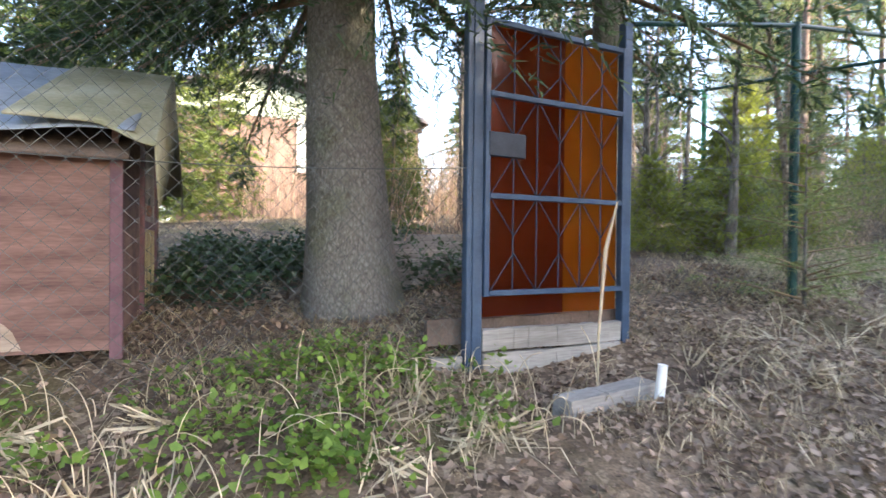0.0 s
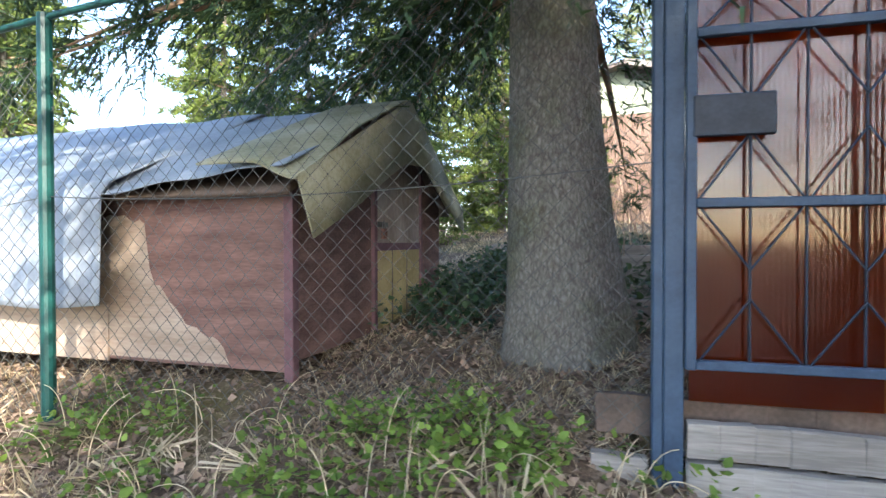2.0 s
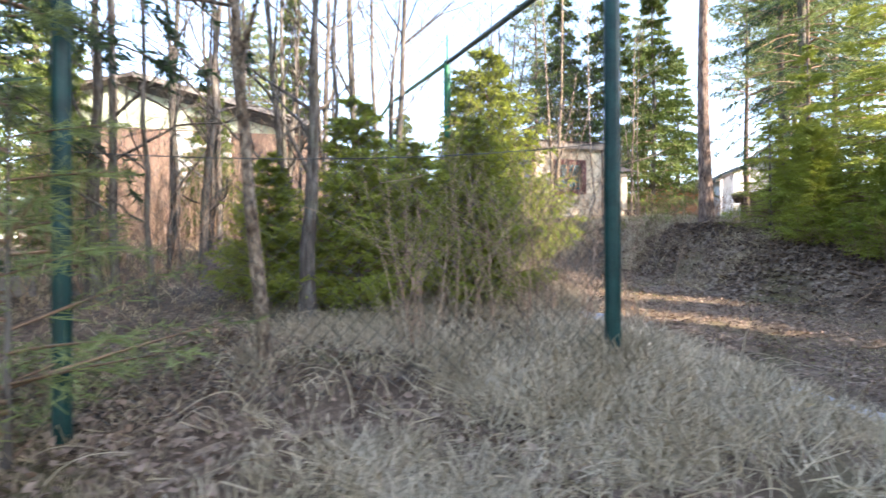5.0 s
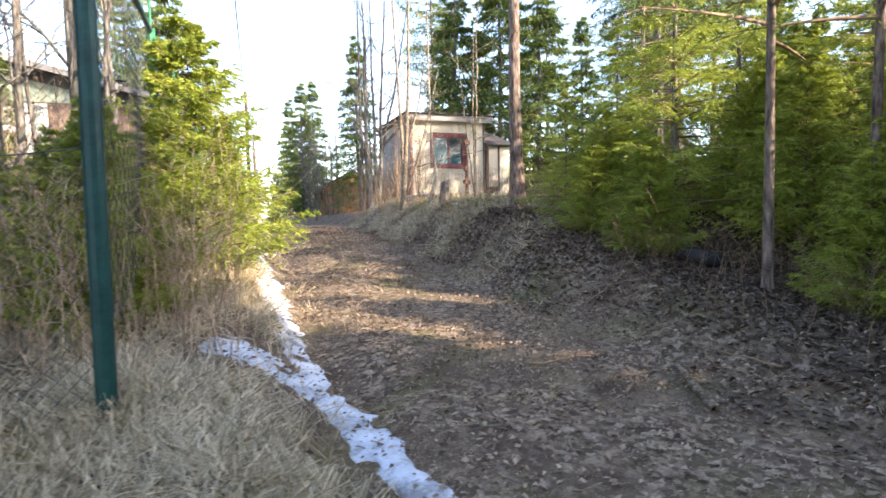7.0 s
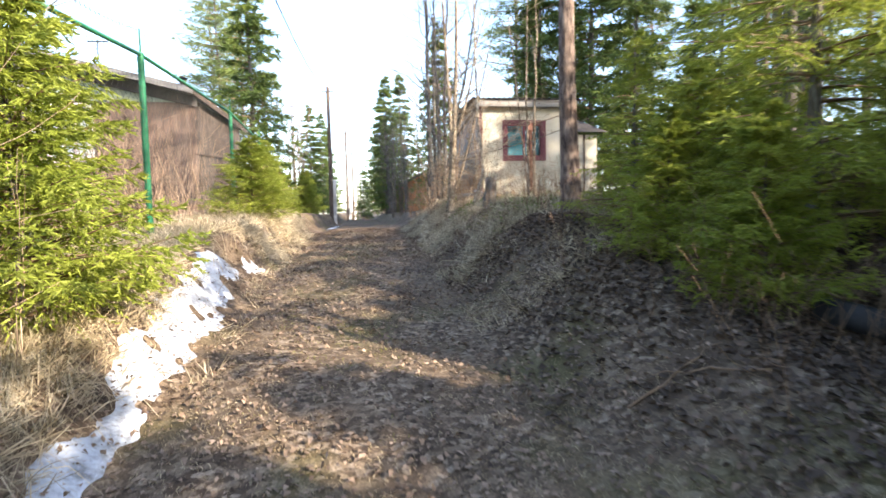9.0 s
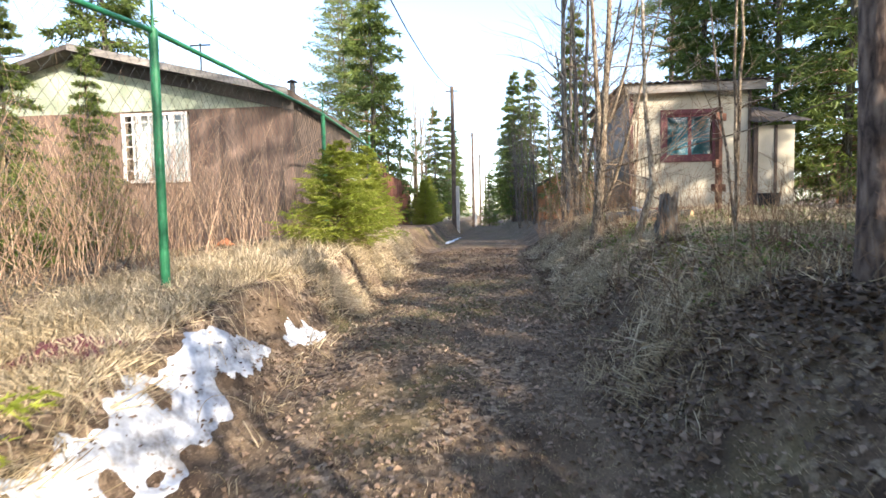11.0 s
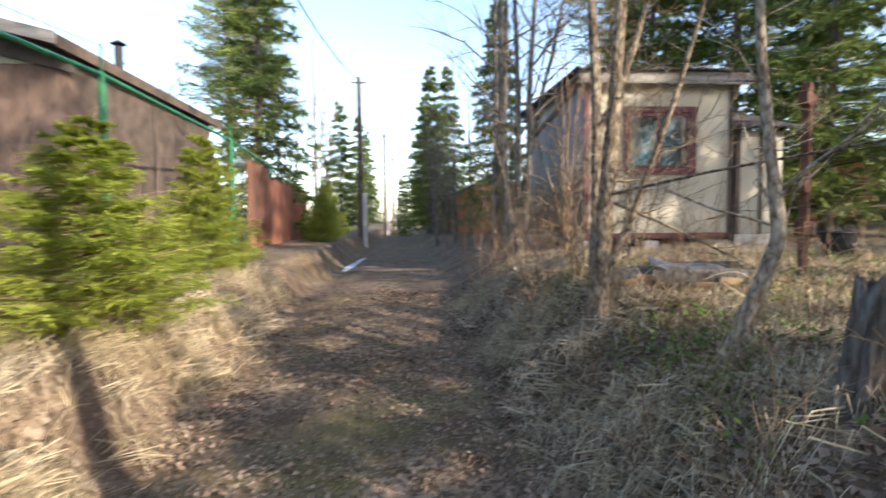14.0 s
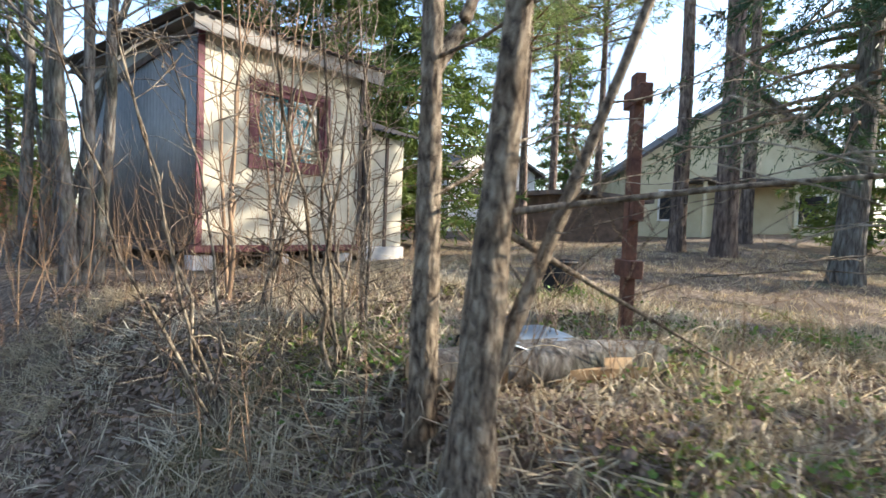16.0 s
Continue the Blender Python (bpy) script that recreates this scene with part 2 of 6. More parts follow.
M_white = material("white_paint", (0.66, 0.64, 0.60), (0.80, 0.78, 0.74), 4, 0.7, 0.2, 50)
M_yellow = material("yellow_render", (0.50, 0.43, 0.27), (0.62, 0.55, 0.37), 1.5, 0.9, 0.2, 50)
M_pink = material("pinkish_render", (0.55, 0.42, 0.35), (0.70, 0.58, 0.50), 1.2, 0.9, 0.2, 50)
M_redfence = material("red_brown_fence", (0.16, 0.06, 0.035), (0.30, 0.13, 0.08), 3, 0.85, 0.4, 40, stretch=(1, 1, 0.3), vary=0.2)
M_pale_green = material("faded_green_boards", (0.22, 0.27, 0.19), (0.44, 0.48, 0.38), 2, 0.85, 0.3, 40)
M_black = material("black_rubber", (0.012, 0.012, 0.013), (0.035, 0.035, 0.036), 6, 0.7, 0.3, 40)
M_galv = material("galvanised_iron", (0.16, 0.20, 0.24), (0.30, 0.34, 0.38), 4, 0.45, 0.2, 40, metal=0.6)
M_orange = material("orange_brick", (0.42, 0.15, 0.06), (0.58, 0.25, 0.12), 4, 0.85, 0.3, 40)
M_cutwood = material("cut_wood", (0.40, 0.24, 0.12), (0.58, 0.40, 0.22), 9, 0.8, 0.3, 40)


def glass(name, tint, rough):
    m = bpy.data.materials.new(name)
    m.use_nodes = True
    b = m.node_tree.nodes["Principled BSDF"]
    b.inputs["Base Color"].default_value = (*tint, 1)
    b.inputs["Roughness"].default_value = rough
    b.inputs["Transmission Weight"].default_value = 1.0
    b.inputs["IOR"].default_value = 1.45
    return m


M_glass = glass("window_glass", (0.75, 0.88, 0.92), 0.02)


def amber_plastic(name, skin, low, high):
    """Ribbed amber sheet: half glossy skin, half light that comes through."""
    m = bpy.data.materials.new(name)
    m.use_nodes = True
    N, L = m.node_tree.nodes, m.node_tree.links
    b = N["Principled BSDF"]
    b.inputs["Base Color"].default_value = (*skin, 1)
    b.inputs["Roughness"].default_value = 0.12
    b.inputs["Specular IOR Level"].default_value = 0.9
    tc = N.new("ShaderNodeTexCoord")
    n = N.new("ShaderNodeTexNoise")
    n.inputs["Scale"].default_value = 3
    n.inputs["Detail"].default_value = 5
    L.new(tc.outputs["Object"], n.inputs["Vector"])
    r = N.new("ShaderNodeValToRGB")
    r.color_ramp.elements[0].color = (*low, 1)
    r.color_ramp.elements[1].color = (*high, 1)
    L.new(n.outputs[0], r.inputs[0])
    tl = N.new("ShaderNodeBsdfTranslucent")
    L.new(r.outputs[0], tl.inputs[0])
    tp = N.new("ShaderNodeBsdfTransparent")
    L.new(r.outputs[0], tp.inputs[0])
    m1, m2 = N.new("ShaderNodeMixShader"), N.new("ShaderNodeMixShader")
    m1.inputs[0].default_value = 0.42
    m2.inputs[0].default_value = 0.76
    b.inputs["IOR"].default_value = 1.6
    b.inputs["Coat Weight"].default_value = 1.0
    b.inputs["Coat IOR"].default_value = 1.6
    b.inputs["Coat Roughness"].default_value = 0.05
    L.new(tl.outputs[0], m1.inputs[1])
    L.new(tp.outputs[0], m1.inputs[2])
    L.new(b.outputs[0], m2.inputs[1])
    L.new(m1.outputs[0], m2.inputs[2])
    L.new(m2.outputs[0], N["Material Output"].inputs[0])
    return m


M_amber = amber_plastic("red_brown_plastic", (0.075, 0.014, 0.006), (0.34, 0.07, 0.014), (0.60, 0.18, 0.03))
M_amber_light = amber_plastic("amber_plastic", (0.12, 0.032, 0.007), (0.72, 0.28, 0.03), (0.97, 0.52, 0.08))


# ---- mesh helpers ----
def mesh_from(name, verts, tris=None, quads=None):
    me = bpy.data.meshes.new(name)
    verts = np.asarray(verts, np.float32)
    t = np.zeros((0, 3), np.int32) if tris is None else np.asarray(tris, np.int32)
    q = np.zeros((0, 4), np.int32) if quads is None else np.asarray(quads, np.int32)
    me.vertices.add(len(verts))
    me.vertices.foreach_set("co", verts.ravel())
    loops = np.concatenate([t.ravel(), q.ravel()])
    me.loops.add(len(loops))
    me.loops.foreach_set("vertex_index", loops)
    starts = np.concatenate([np.arange(len(t)) * 3, len(t) * 3 + np.arange(len(q)) * 4]).astype(np.int32)
    me.polygons.add(len(starts))
    me.polygons.foreach_set("loop_start", starts)
    me.update(calc_edges=True)
    me.validate()
    return me


def smooth(me):
    me.polygons.foreach_set("use_smooth", np.ones(len(me.polygons), bool))
    return me


def put(name, me, mat, parent=None, label="", matrix=None):
    if not me.materials:
        me.materials.append(mat)
    ob = new(name, me)
    if matrix is not None:
        ob.matrix_world = matrix
    if parent is not None:
        ob.parent = parent
    if label:
        ob["label"] = label
    return ob


def part(name, bm, mat, parent=None, label="", shade=False, matrix=None):
    me = bpy.data.meshes.new(name)
    bm.to_mesh(me)
    bm.free()
    if shade:
        smooth(me)
    return put(name, me, mat, parent, label, matrix)


def thing(name, at, rz=0.0, label="", category="", group="", kind=""):
    e = new(name)
    e.matrix_world = pose(*at, 0, 0, rz)
    return tagged(e, label, category, group, kind)


def box(bm, x0, x1, y0, y1, z0, z1, bevel=0.0, m=None):
    mat = Matrix.Translation(((x0 + x1) / 2, (y0 + y1) / 2, (z0 + z1) / 2)) @ Matrix.Diagonal((x1 - x0, y1 - y0, z1 - z0, 1))
    if m is not None:
        mat = m @ mat
    g = bmesh.ops.create_cube(bm, size=1, matrix=mat)
    if bevel:
        es = list({e for v in g["verts"] for e in v.link_edges})
        bmesh.ops.bevel(bm, geom=es, offset=bevel, segments=1, affect='EDGES')
    return bm


def boxed(x0, x1, y0, y1, z0, z1, bevel=0.0):
    return box(bmesh.new(), x0, x1, y0, y1, z0, z1, bevel)


def tubes(paths, sides=6):
    """Verts and quads of round bars: each path is (points n x 3, radii n)."""
    V, Q, base = [], [], 0
    ang = np.linspace(0, 2 * np.pi, sides, endpoint=False)
    for pts, rad in paths:
        pts = np.asarray(pts, float)
        n = len(pts)
        rad = np.broadcast_to(np.asarray(rad, float), (n,))
        d = np.gradient(pts, axis=0)
        d /= np.linalg.norm(d, axis=1)[:, None] + 1e-9
        ref = np.where(np.abs(d[:, 2:3]) > 0.9, [[1.0, 0, 0]], [[0, 0, 1.0]])
        a = np.cross(d, ref)
        a /= np.linalg.norm(a, axis=1)[:, None] + 1e-9
        b = np.cross(d, a)
        ring = pts[:, None] + rad[:, None, None] * (np.cos(ang)[None, :, None] * a[:, None] + np.sin(ang)[None, :, None] * b[:, None])
        V.append(ring.reshape(-1, 3))
        i = np.arange(n - 1)[:, None] * sides
        j = np.arange(sides)[None]
        k = (j + 1) % sides
        Q.append((np.stack([i + j, i + k, i + sides + k, i + sides + j], -1) + base).reshape(-1, 4))
        base += n * sides
    return np.concatenate(V), np.concatenate(Q)


def tube_part(name, paths, mat, parent=None, label="", sides=8, shade=True, matrix=None):
    v, q = tubes(paths, sides)
    me = mesh_from(name, v, quads=q)
    if shade:
        smooth(me)
    return put(name, me, mat, parent, label, matrix)


def blades(base, ways, length, width, droop=0.3, g=None):
    """Bent tapering blades: 5 verts, a quad and a triangle each."""
    g = g or rng
    n = len(base)
    ways = ways / (np.linalg.norm(ways, axis=1)[:, None] + 1e-9)
    length = np.broadcast_to(length, (n,))[:, None]
    width = np.broadcast_to(width, (n,))[:, None]
    side = np.cross(ways, g.normal(size=(n, 3)))
    side /= np.linalg.norm(side, axis=1)[:, None] + 1e-9
    down = np.array([[0, 0, -1.0]])
    mid = base + ways * length * 0.55 + down * length * droop * 0.15
    tip = base + ways * length + down * length * droop
    v = np.stack([base - side * width / 2, base + side * width / 2, mid + side * width * 0.4, mid - side * width * 0.4, tip], 1).reshape(-1, 3)
    i = np.arange(n)[:, None] * 5
    return v, i + np.array([[3, 2, 4]]), i + np.array([[0, 1, 2, 3]])


def needles(base, ways, length, width, g=None):
    """Single slim triangles."""
    g = g or rng
    n = len(base)
    ways = ways / (np.linalg.norm(ways, axis=1)[:, None] + 1e-9)
    side = np.cross(ways, g.normal(size=(n, 3)))
    side /= np.linalg.norm(side, axis=1)[:, None] + 1e-9
    length = np.broadcast_to(length, (n,))[:, None]
    width = np.broadcast_to(width, (n,))[:, None]
    v = np.stack([base - side * width / 2, base + side * width / 2, base + ways * length], 1).reshape(-1, 3)
    return v, np.arange(n * 3).reshape(-1, 3)


# ---- ground ----
OX, OY, OZ = 8.0, 0.45, 2.15
ROAD_Y = [-40, -8, 0, 5, 9, 12, 15, 20, 36, 70, 200]
ROAD_Z = [-3.0, -1.9, -1.42, -0.98, -0.62, -0.47, -0.32, -0.28, -0.35, -0.2, 0.5]


def sstep(a, b, x):
    t = np.clip((x - a) / (b - a), 0, 1)
    return t * t * (3 - 2 * t)


def wavy(x, y):
    return (np.sin(x * 1.7 + y * 0.6) * np.sin(y * 1.3 - x * 0.4) * 0.5 + np.sin(x * 3.9 + 1.2 + y * 1.1) * np.sin(y * 4.3 + x * 0.8) * 0.3
            + np.sin(x * 9.1 + y * 3.3) * np.sin(y * 8.7 - x * 2.1) * 0.16)


def height(x, y):
    """The lie of the land."""
    x, y = np.asarray(x, float), np.asarray(y, float)
    ys = np.clip(y, -30, 3.3)
    lane = 0.1 + 0.22 * np.clip(ys, -3, 3.3) + 0.05 * np.clip(x, -30, 12) + 0.13 * np.clip(y - 3.3, 0, 8) + 0.01 * np.clip(y - 11, 0, 60)
    x2, y2 = x - OX, y - OY
    r = np.interp(y2, ROAD_Y, ROAD_Z) + OZ
    east = (0.25 + 0.55 * sstep(2, 8, y2) - 0.28 * sstep(14, 18, y2)) * sstep(2.35, 3.5, x2) + 0.5 * sstep(8, 2, y2) * sstep(-1.5, 1, y2) * sstep(4.3, 5.2, x2) + 0.03 * np.clip(x2 - 3.5, 0, 60)
    west = (0.15 + 0.35 * sstep(2, 8, y2)) * sstep(0.0 + 0.06 * np.sin(y * 3.1), -0.55 + 0.08 * np.sin(y * 5.3), x2) + 0.02 * np.clip(-x2 - 1, 0, 40)
    rut = -0.10 * np.exp(-((x2 - 0.15) / 0.3) ** 2)
    road = r + east + west + rut * sstep(1, 4, y2)
    w = sstep(5.6, 8.4, x) * sstep(-6, 1, y + (x - 8) * 1.0)
    w = np.maximum(w, sstep(6.5, 9.5, y) * sstep(3.0, 6.5, x))
    far = sstep(20, 60, np.hypot(x - 6, y - 6))
    on_road = np.exp(-((x2 - 1.2) / 1.1) ** 4)
    dip = -0.17 * np.exp(-((x - 2.0) / 1.0) ** 4 - ((y - 2.75) / 0.55) ** 4)
    return lane * (1 - w) + road * w + dip + wavy(x, y) * (0.05 - 0.025 * on_road) + far * 0.5 * np.sin(x * 0.07) * np.sin(y * 0.06)


def hz(x, y):
    return float(height(x, y))


def ground():
    def axis(lo, hi, step, far):
        near = np.arange(lo, hi, step)
        out = np.geomspace(1, far, 36)
        return np.concatenate([(lo - out)[::-1], near, hi + out])
    xs, ys = axis(-6, 16, 0.09, 900), axis(-2, 22, 0.09, 900)
    X, Y = np.meshgrid(xs, ys)
    Z = height(X, Y)
    v = np.stack([X, Y, Z], -1).reshape(-1, 3)
    w = len(xs)
    i = (np.arange(len(ys) - 1)[:, None] * w + np.arange(w - 1)[None]).reshape(-1, 1)
    me = smooth(mesh_from("ground", v, quads=i + np.array([[0, 1, w + 1, w]])))
    return tagged(put("ground", me, M_ground), "brown leaf-littered soil of a lane with grassy banks", "ground", kind="structure")


ground()


# ---- plants ----
def conifer_mesh(seed, H, R, clear, step, per, K, M, nl, nw, droop=0.25, rise=0.1, r0=None, power=0.85, spread=0.45, two=2, hang=0.6, loose=0.6, arc=None):
    """Needle mesh and limb mesh of a spruce; the trunk is apart."""
    g = np.random.default_rng(seed)
    zs = np.arange(clear, H * 0.985, step)
    A, Z, Ln = [], [], []
    for z in zs:
        f = 1 - (z - clear) / (H - clear)
        n = max(3, int(round(per * (0.5 + 0.5 * f))))
        a = g.uniform(0, 6.28) + np.arange(n) * 6.283 / n + g.normal(0, 0.25, n)
        A.append(a)
        Z.append(z + g.normal(0, step * 0.35, n))
        Ln.append(R * (f ** power) * g.uniform(0.65, 1.12, n) + 0.06)
    A, Z, Ln = map(np.concatenate, (A, Z, Ln))
    if arc:
        k = (np.degrees(A) % 360 > arc[0]) & (np.degrees(A) % 360 < arc[1])
        A, Z, Ln = A[k], Z[k], Ln[k]
    B = len(A)
    radial = np.stack([np.cos(A), np.sin(A), 0 * A], -1)
    across = np.stack([-np.sin(A), np.cos(A), 0 * A], -1)
    up = np.array([0, 0, 1.0])
    rs = rise + g.normal(0, 0.06, B)
    dr = droop * g.uniform(0.6, 1.3, B)

    def along(s):
        return (np.stack([0 * A, 0 * A, Z], -1)[:, None] + radial[:, None] * (Ln[:, None] * s)[..., None]
                + up * (Ln[:, None] * (rs[:, None] * s - dr[:, None] * s * s + 0.25 * dr[:, None] * s ** 4))[..., None])
    s = np.broadcast_to(np.linspace(0.12, 1, K), (B, K)) + g.normal(0, 0.02, (B, K))
    P = along(s) + g.normal(0, 0.02, (B, K, 3)) * Ln[:, None, None]
    V, T, base = [], [], 0
    for sd in ((-1, 1) if two == 2 else (-1, 0, 1)):
        tl = (spread * Ln[:, None] * (1.08 - s) + 0.06) * g.uniform(0.6, 1.2, (B, K))
        td = across[:, None] * sd * g.uniform(0.6, 1.0, (B, K, 1)) + radial[:, None] * g.uniform(0.5, 1.0, (B, K, 1)) + up * (g.normal(-0.1, 0.3, (B, K, 1)) - droop * hang)
        td /= np.linalg.norm(td, axis=-1, keepdims=True)
        u = np.linspace(0.05, 1, M)[None, None]
        Q = P[:, :, None] + td[:, :, None] * (tl[..., None] * u)[..., None] + up * (-0.25 * droop * tl[..., None] * u * u)[..., None]
        W = td[:, :, None] * 1.0 + g.normal(0, loose, Q.shape)
        keep = g.uniform(size=Q.shape[:3]) < 0.93
        q, w = Q[keep], W[keep]
        v, t = needles(q, w, g.uniform(0.7, 1.3, len(q)) * nl, nw, g)
        V.append(v)
        T.append(t + base)
        base += len(v)
    crown = mesh_from("crown", np.concatenate(V), np.concatenate(T))
    r0 = r0 or H * 0.012
    ls = np.broadcast_to(np.linspace(0, 0.95, 5), (B, 5))
    LP = along(ls)
    v, q = tubes([(LP[i], np.linspace(0.10 * r0 + 0.012 * Ln[i], 0.002, 5)) for i in range(B)], 3)
    return crown, mesh_from("limb_whorl", v, quads=q)


def trunk_mesh(seed, H, r, lean=0.0, flare=1.35, sides=14, n=18):
    g = np.random.default_rng(seed)
    z = np.concatenate([[-0.25], np.linspace(0, 1, n) ** 1.4 * H])
    f = z.clip(0) / H
    rad = r * (1 - 0.93 * f ** 0.9) * (1 + (flare - 1) * np.exp(-z.clip(0) / (2.2 * r)))
    x = lean * z + 0.25 * r * np.sin(z * 0.8 + seed)
    pts = np.stack([x, 0.2 * r * np.sin(z * 0.6 + seed * 2), z], -1)
    v, q = tubes([(pts, rad)], sides)
    a = np.arctan2(v[:, 1], v[:, 0])
    v[:, :2] += (np.stack([np.cos(a), np.sin(a)], -1) * (np.sin(a * 5 + seed) * 0.06 * r * np.exp(-v[:, 2:3].clip(0) / (3 * r))[:, 0])[:, None])
    v += g.normal(0, 0.012 * r, v.shape)
    return smooth(mesh_from("trunk", v, quads=q))


def skirt(e, meshes, mat):
    """The low drooping boughs of an old tree."""
    for n, me, m in (("bough_skirt", meshes[0], mat), ("bough_wood", meshes[1], M_twig)):
        tagged(put(n, me, m), kind="stuff").parent = e


def conifer(name, meshes, trunk, at, rz, s, mat, bark, label, group=""):
    e = thing(name, (at[0], at[1], hz(*at) - 0.03), rz, label, "tree", group)
    e.scale = (s, s, s)
    t = put("trunk", trunk, bark)
    c = put("crown", meshes[0], mat)
    l = tagged(put("limb_whorl", meshes[1], M_twig), kind="stuff")
    c["kind"] = "stuff"
    for o in (t, c, l):
        o.parent = e
    return e


def copies(ob, places):
    for x, y, rz, s in places:
        ob2 = copy_thing(ob, Matrix.Identity(4))
        ob2.matrix_basis = pose(x, y, hz(x, y) - 0.03, 0, 0, rz) @ Matrix.Diagonal((s, s, s, 1))


def branch_paths(g, p, d, L, r, depth, out, wob=0.12, kids=4, gravity=0.02):
    n = 7
    pts, rad = [p], [r]
    for i in range(n):
        d = d + g.normal(0, wob, 3) + np.array([0, 0, gravity])
        d /= np.linalg.norm(d)
        p = p + d * L / n
        pts.append(p)
        rad.append(r * (1 - 0.85 * (i + 1) / n))
    out.append((np.array(pts), np.array(rad), depth))
    if depth > 0:
        for k in range(kids):
            i = g.integers(2, n)
            dd = d + g.normal(0, 0.65, 3)
            dd[2] = abs(dd[2]) * 0.8
            dd /= np.linalg.norm(dd)
            branch_paths(g, pts[i], dd, L * g.uniform(0.35, 0.6), rad[i] * 0.6, depth - 1, out, wob, kids, gravity)


def bare_tree(name, at, seed, H, r, mat, label, lean=(0, 0), kids=5, depth=2, wob=0.09, stems=1, group="", low=0.3, sides=9):
    """A leafless tree: stems as trunk parts, twigs as one part."""
    g = np.random.default_rng(seed)
    e = thing(name, (at[0], at[1], hz(*at) - 0.05), 0, label, "tree", group)
    twigs = []
    for k in range(stems):
        ln = np.array(lean) + (g.normal(0, 0.10, 2) if k else 0)
        n = 14
        z = np.linspace(0, H * (1 if k == 0 else g.uniform(0.7, 0.95)), n)
        x = ln[0] * z + np.cumsum(g.normal(0, 0.02 * wob / 0.09, n)) + (k * 0.1)
        y = ln[1] * z + np.cumsum(g.normal(0, 0.02 * wob / 0.09, n))
        pts = np.stack([x - x[0] + k * r * 1.5, y - y[0] + k * r * 0.8, z - 0.1], -1)
        f = z / H
        rad = r * (1 if k == 0 else 0.8) * ((1 - 0.9 * f) + 0.35 * np.exp(-z / (3 * r)))
        v, q = tubes([(pts, rad)], sides)
        v += g.normal(0, 0.02 * r, v.shape)
        put("trunk", smooth(mesh_from("trunk", v, quads=q)), mat).parent = e
        for i in range(kids * 2):
            j = g.integers(max(2, int(low * n)), n - 1)
            d = np.array([*g.normal(0, 0.7, 2), g.uniform(0.4, 1.1)])
            d /= np.linalg.norm(d)
            branch_paths(g, pts[j], d, H * g.uniform(0.12, 0.3), rad[j] * 0.5, depth - 1, twigs, 0.14, 4)
    v, q = tubes([(a, np.maximum(b, 0.0022)) for a, b, c in twigs], 4)
    tagged(put("twig_crown", smooth(mesh_from("twig_crown", v, quads=q)), mat), kind="stuff").parent = e
    return e


def shaped_tree(name, at, stems, seed, mat, label, twigs=14, twig_len=1.2):
    """A leafless tree whose stems follow given offsets from its foot: (points, foot radius, tip radius)."""
    g = np.random.default_rng(seed)
    e = thing(name, (at[0], at[1], hz(*at) - 0.05), 0, label, "tree")
    out = []
    for k, (pts, ra, rb) in enumerate(stems):
        pts = np.array(pts, float)
        t = np.linspace(0, len(pts) - 1, 8 * (len(pts) - 1) + 1)
        p = np.stack([np.interp(t, np.arange(len(pts)), pts[:, i]) for i in range(3)], -1)
        for _ in range(2):
            p[1:-1] = (p[:-2] + p[1:-1] + p[2:]) / 3
        f = t / t.max()
        rad = ra + (rb - ra) * f + (0.4 * ra * np.exp(-p[:, 2] / (3 * ra)) if k < 2 and pts[0][2] < 0.1 else 0)
        rad *= 1 + 0.05 * np.sin(p[:, 2] * 11 + k)
        v, q = tubes([(p, rad)], 12)
        v += g.normal(0, 0.025 * ra, v.shape)
        put("trunk" if pts[0][2] < 0.1 else "limb", smooth(mesh_from("trunk", v, quads=q)), mat).parent = e
        for i in range(twigs):
            j = g.integers(int(0.25 * len(p)), len(p) - 1)
            d = np.array([*g.normal(0, 0.8, 2), g.uniform(0.1, 1.0)])
            branch_paths(g, p[j], d / np.linalg.norm(d), twig_len * g.uniform(0.4, 1.2), rad[j] * 0.22, 1, out, 0.16, 4)
    v, q = tubes([(a, np.maximum(b, 0.002)) for a, b, c in out], 4)
    tagged(put("twig_crown", smooth(mesh_from("twig_crown", v, quads=q)), mat), kind="stuff").parent = e
    return e


def on_ground(x, y, dz=0.0):
    return np.stack([x, y, height(x, y) + dz], -1)


def tufts(name, x, y, per, length, width, lean, mat, label, category, droop=0.45, seed=1):
    """Grass clumps at the places given, one object that nobody could count."""
    g = np.random.default_rng(seed)
    n = len(x)
    k = np.repeat(np.arange(n), per)
    bx, by = x[k] + g.normal(0, 0.035, len(k)), y[k] + g.normal(0, 0.035, len(k))
    base = on_ground(bx, by, -0.01)
    tilt = np.stack([g.normal(0, lean, n), g.normal(0, lean, n), np.ones(n)], -1)[k]
    w = tilt + g.normal(0, 0.45, tilt.shape)
    w[:, 2] = np.abs(w[:, 2]) + 0.12
    v, t, q = blades(base, w, length * g.uniform(0.45, 1.25, len(k)), width * g.uniform(0.6, 1.3, len(k)), droop, g)
    return tagged(put(name, mesh_from(name, v, t, q), mat), label, category, kind="stuff")


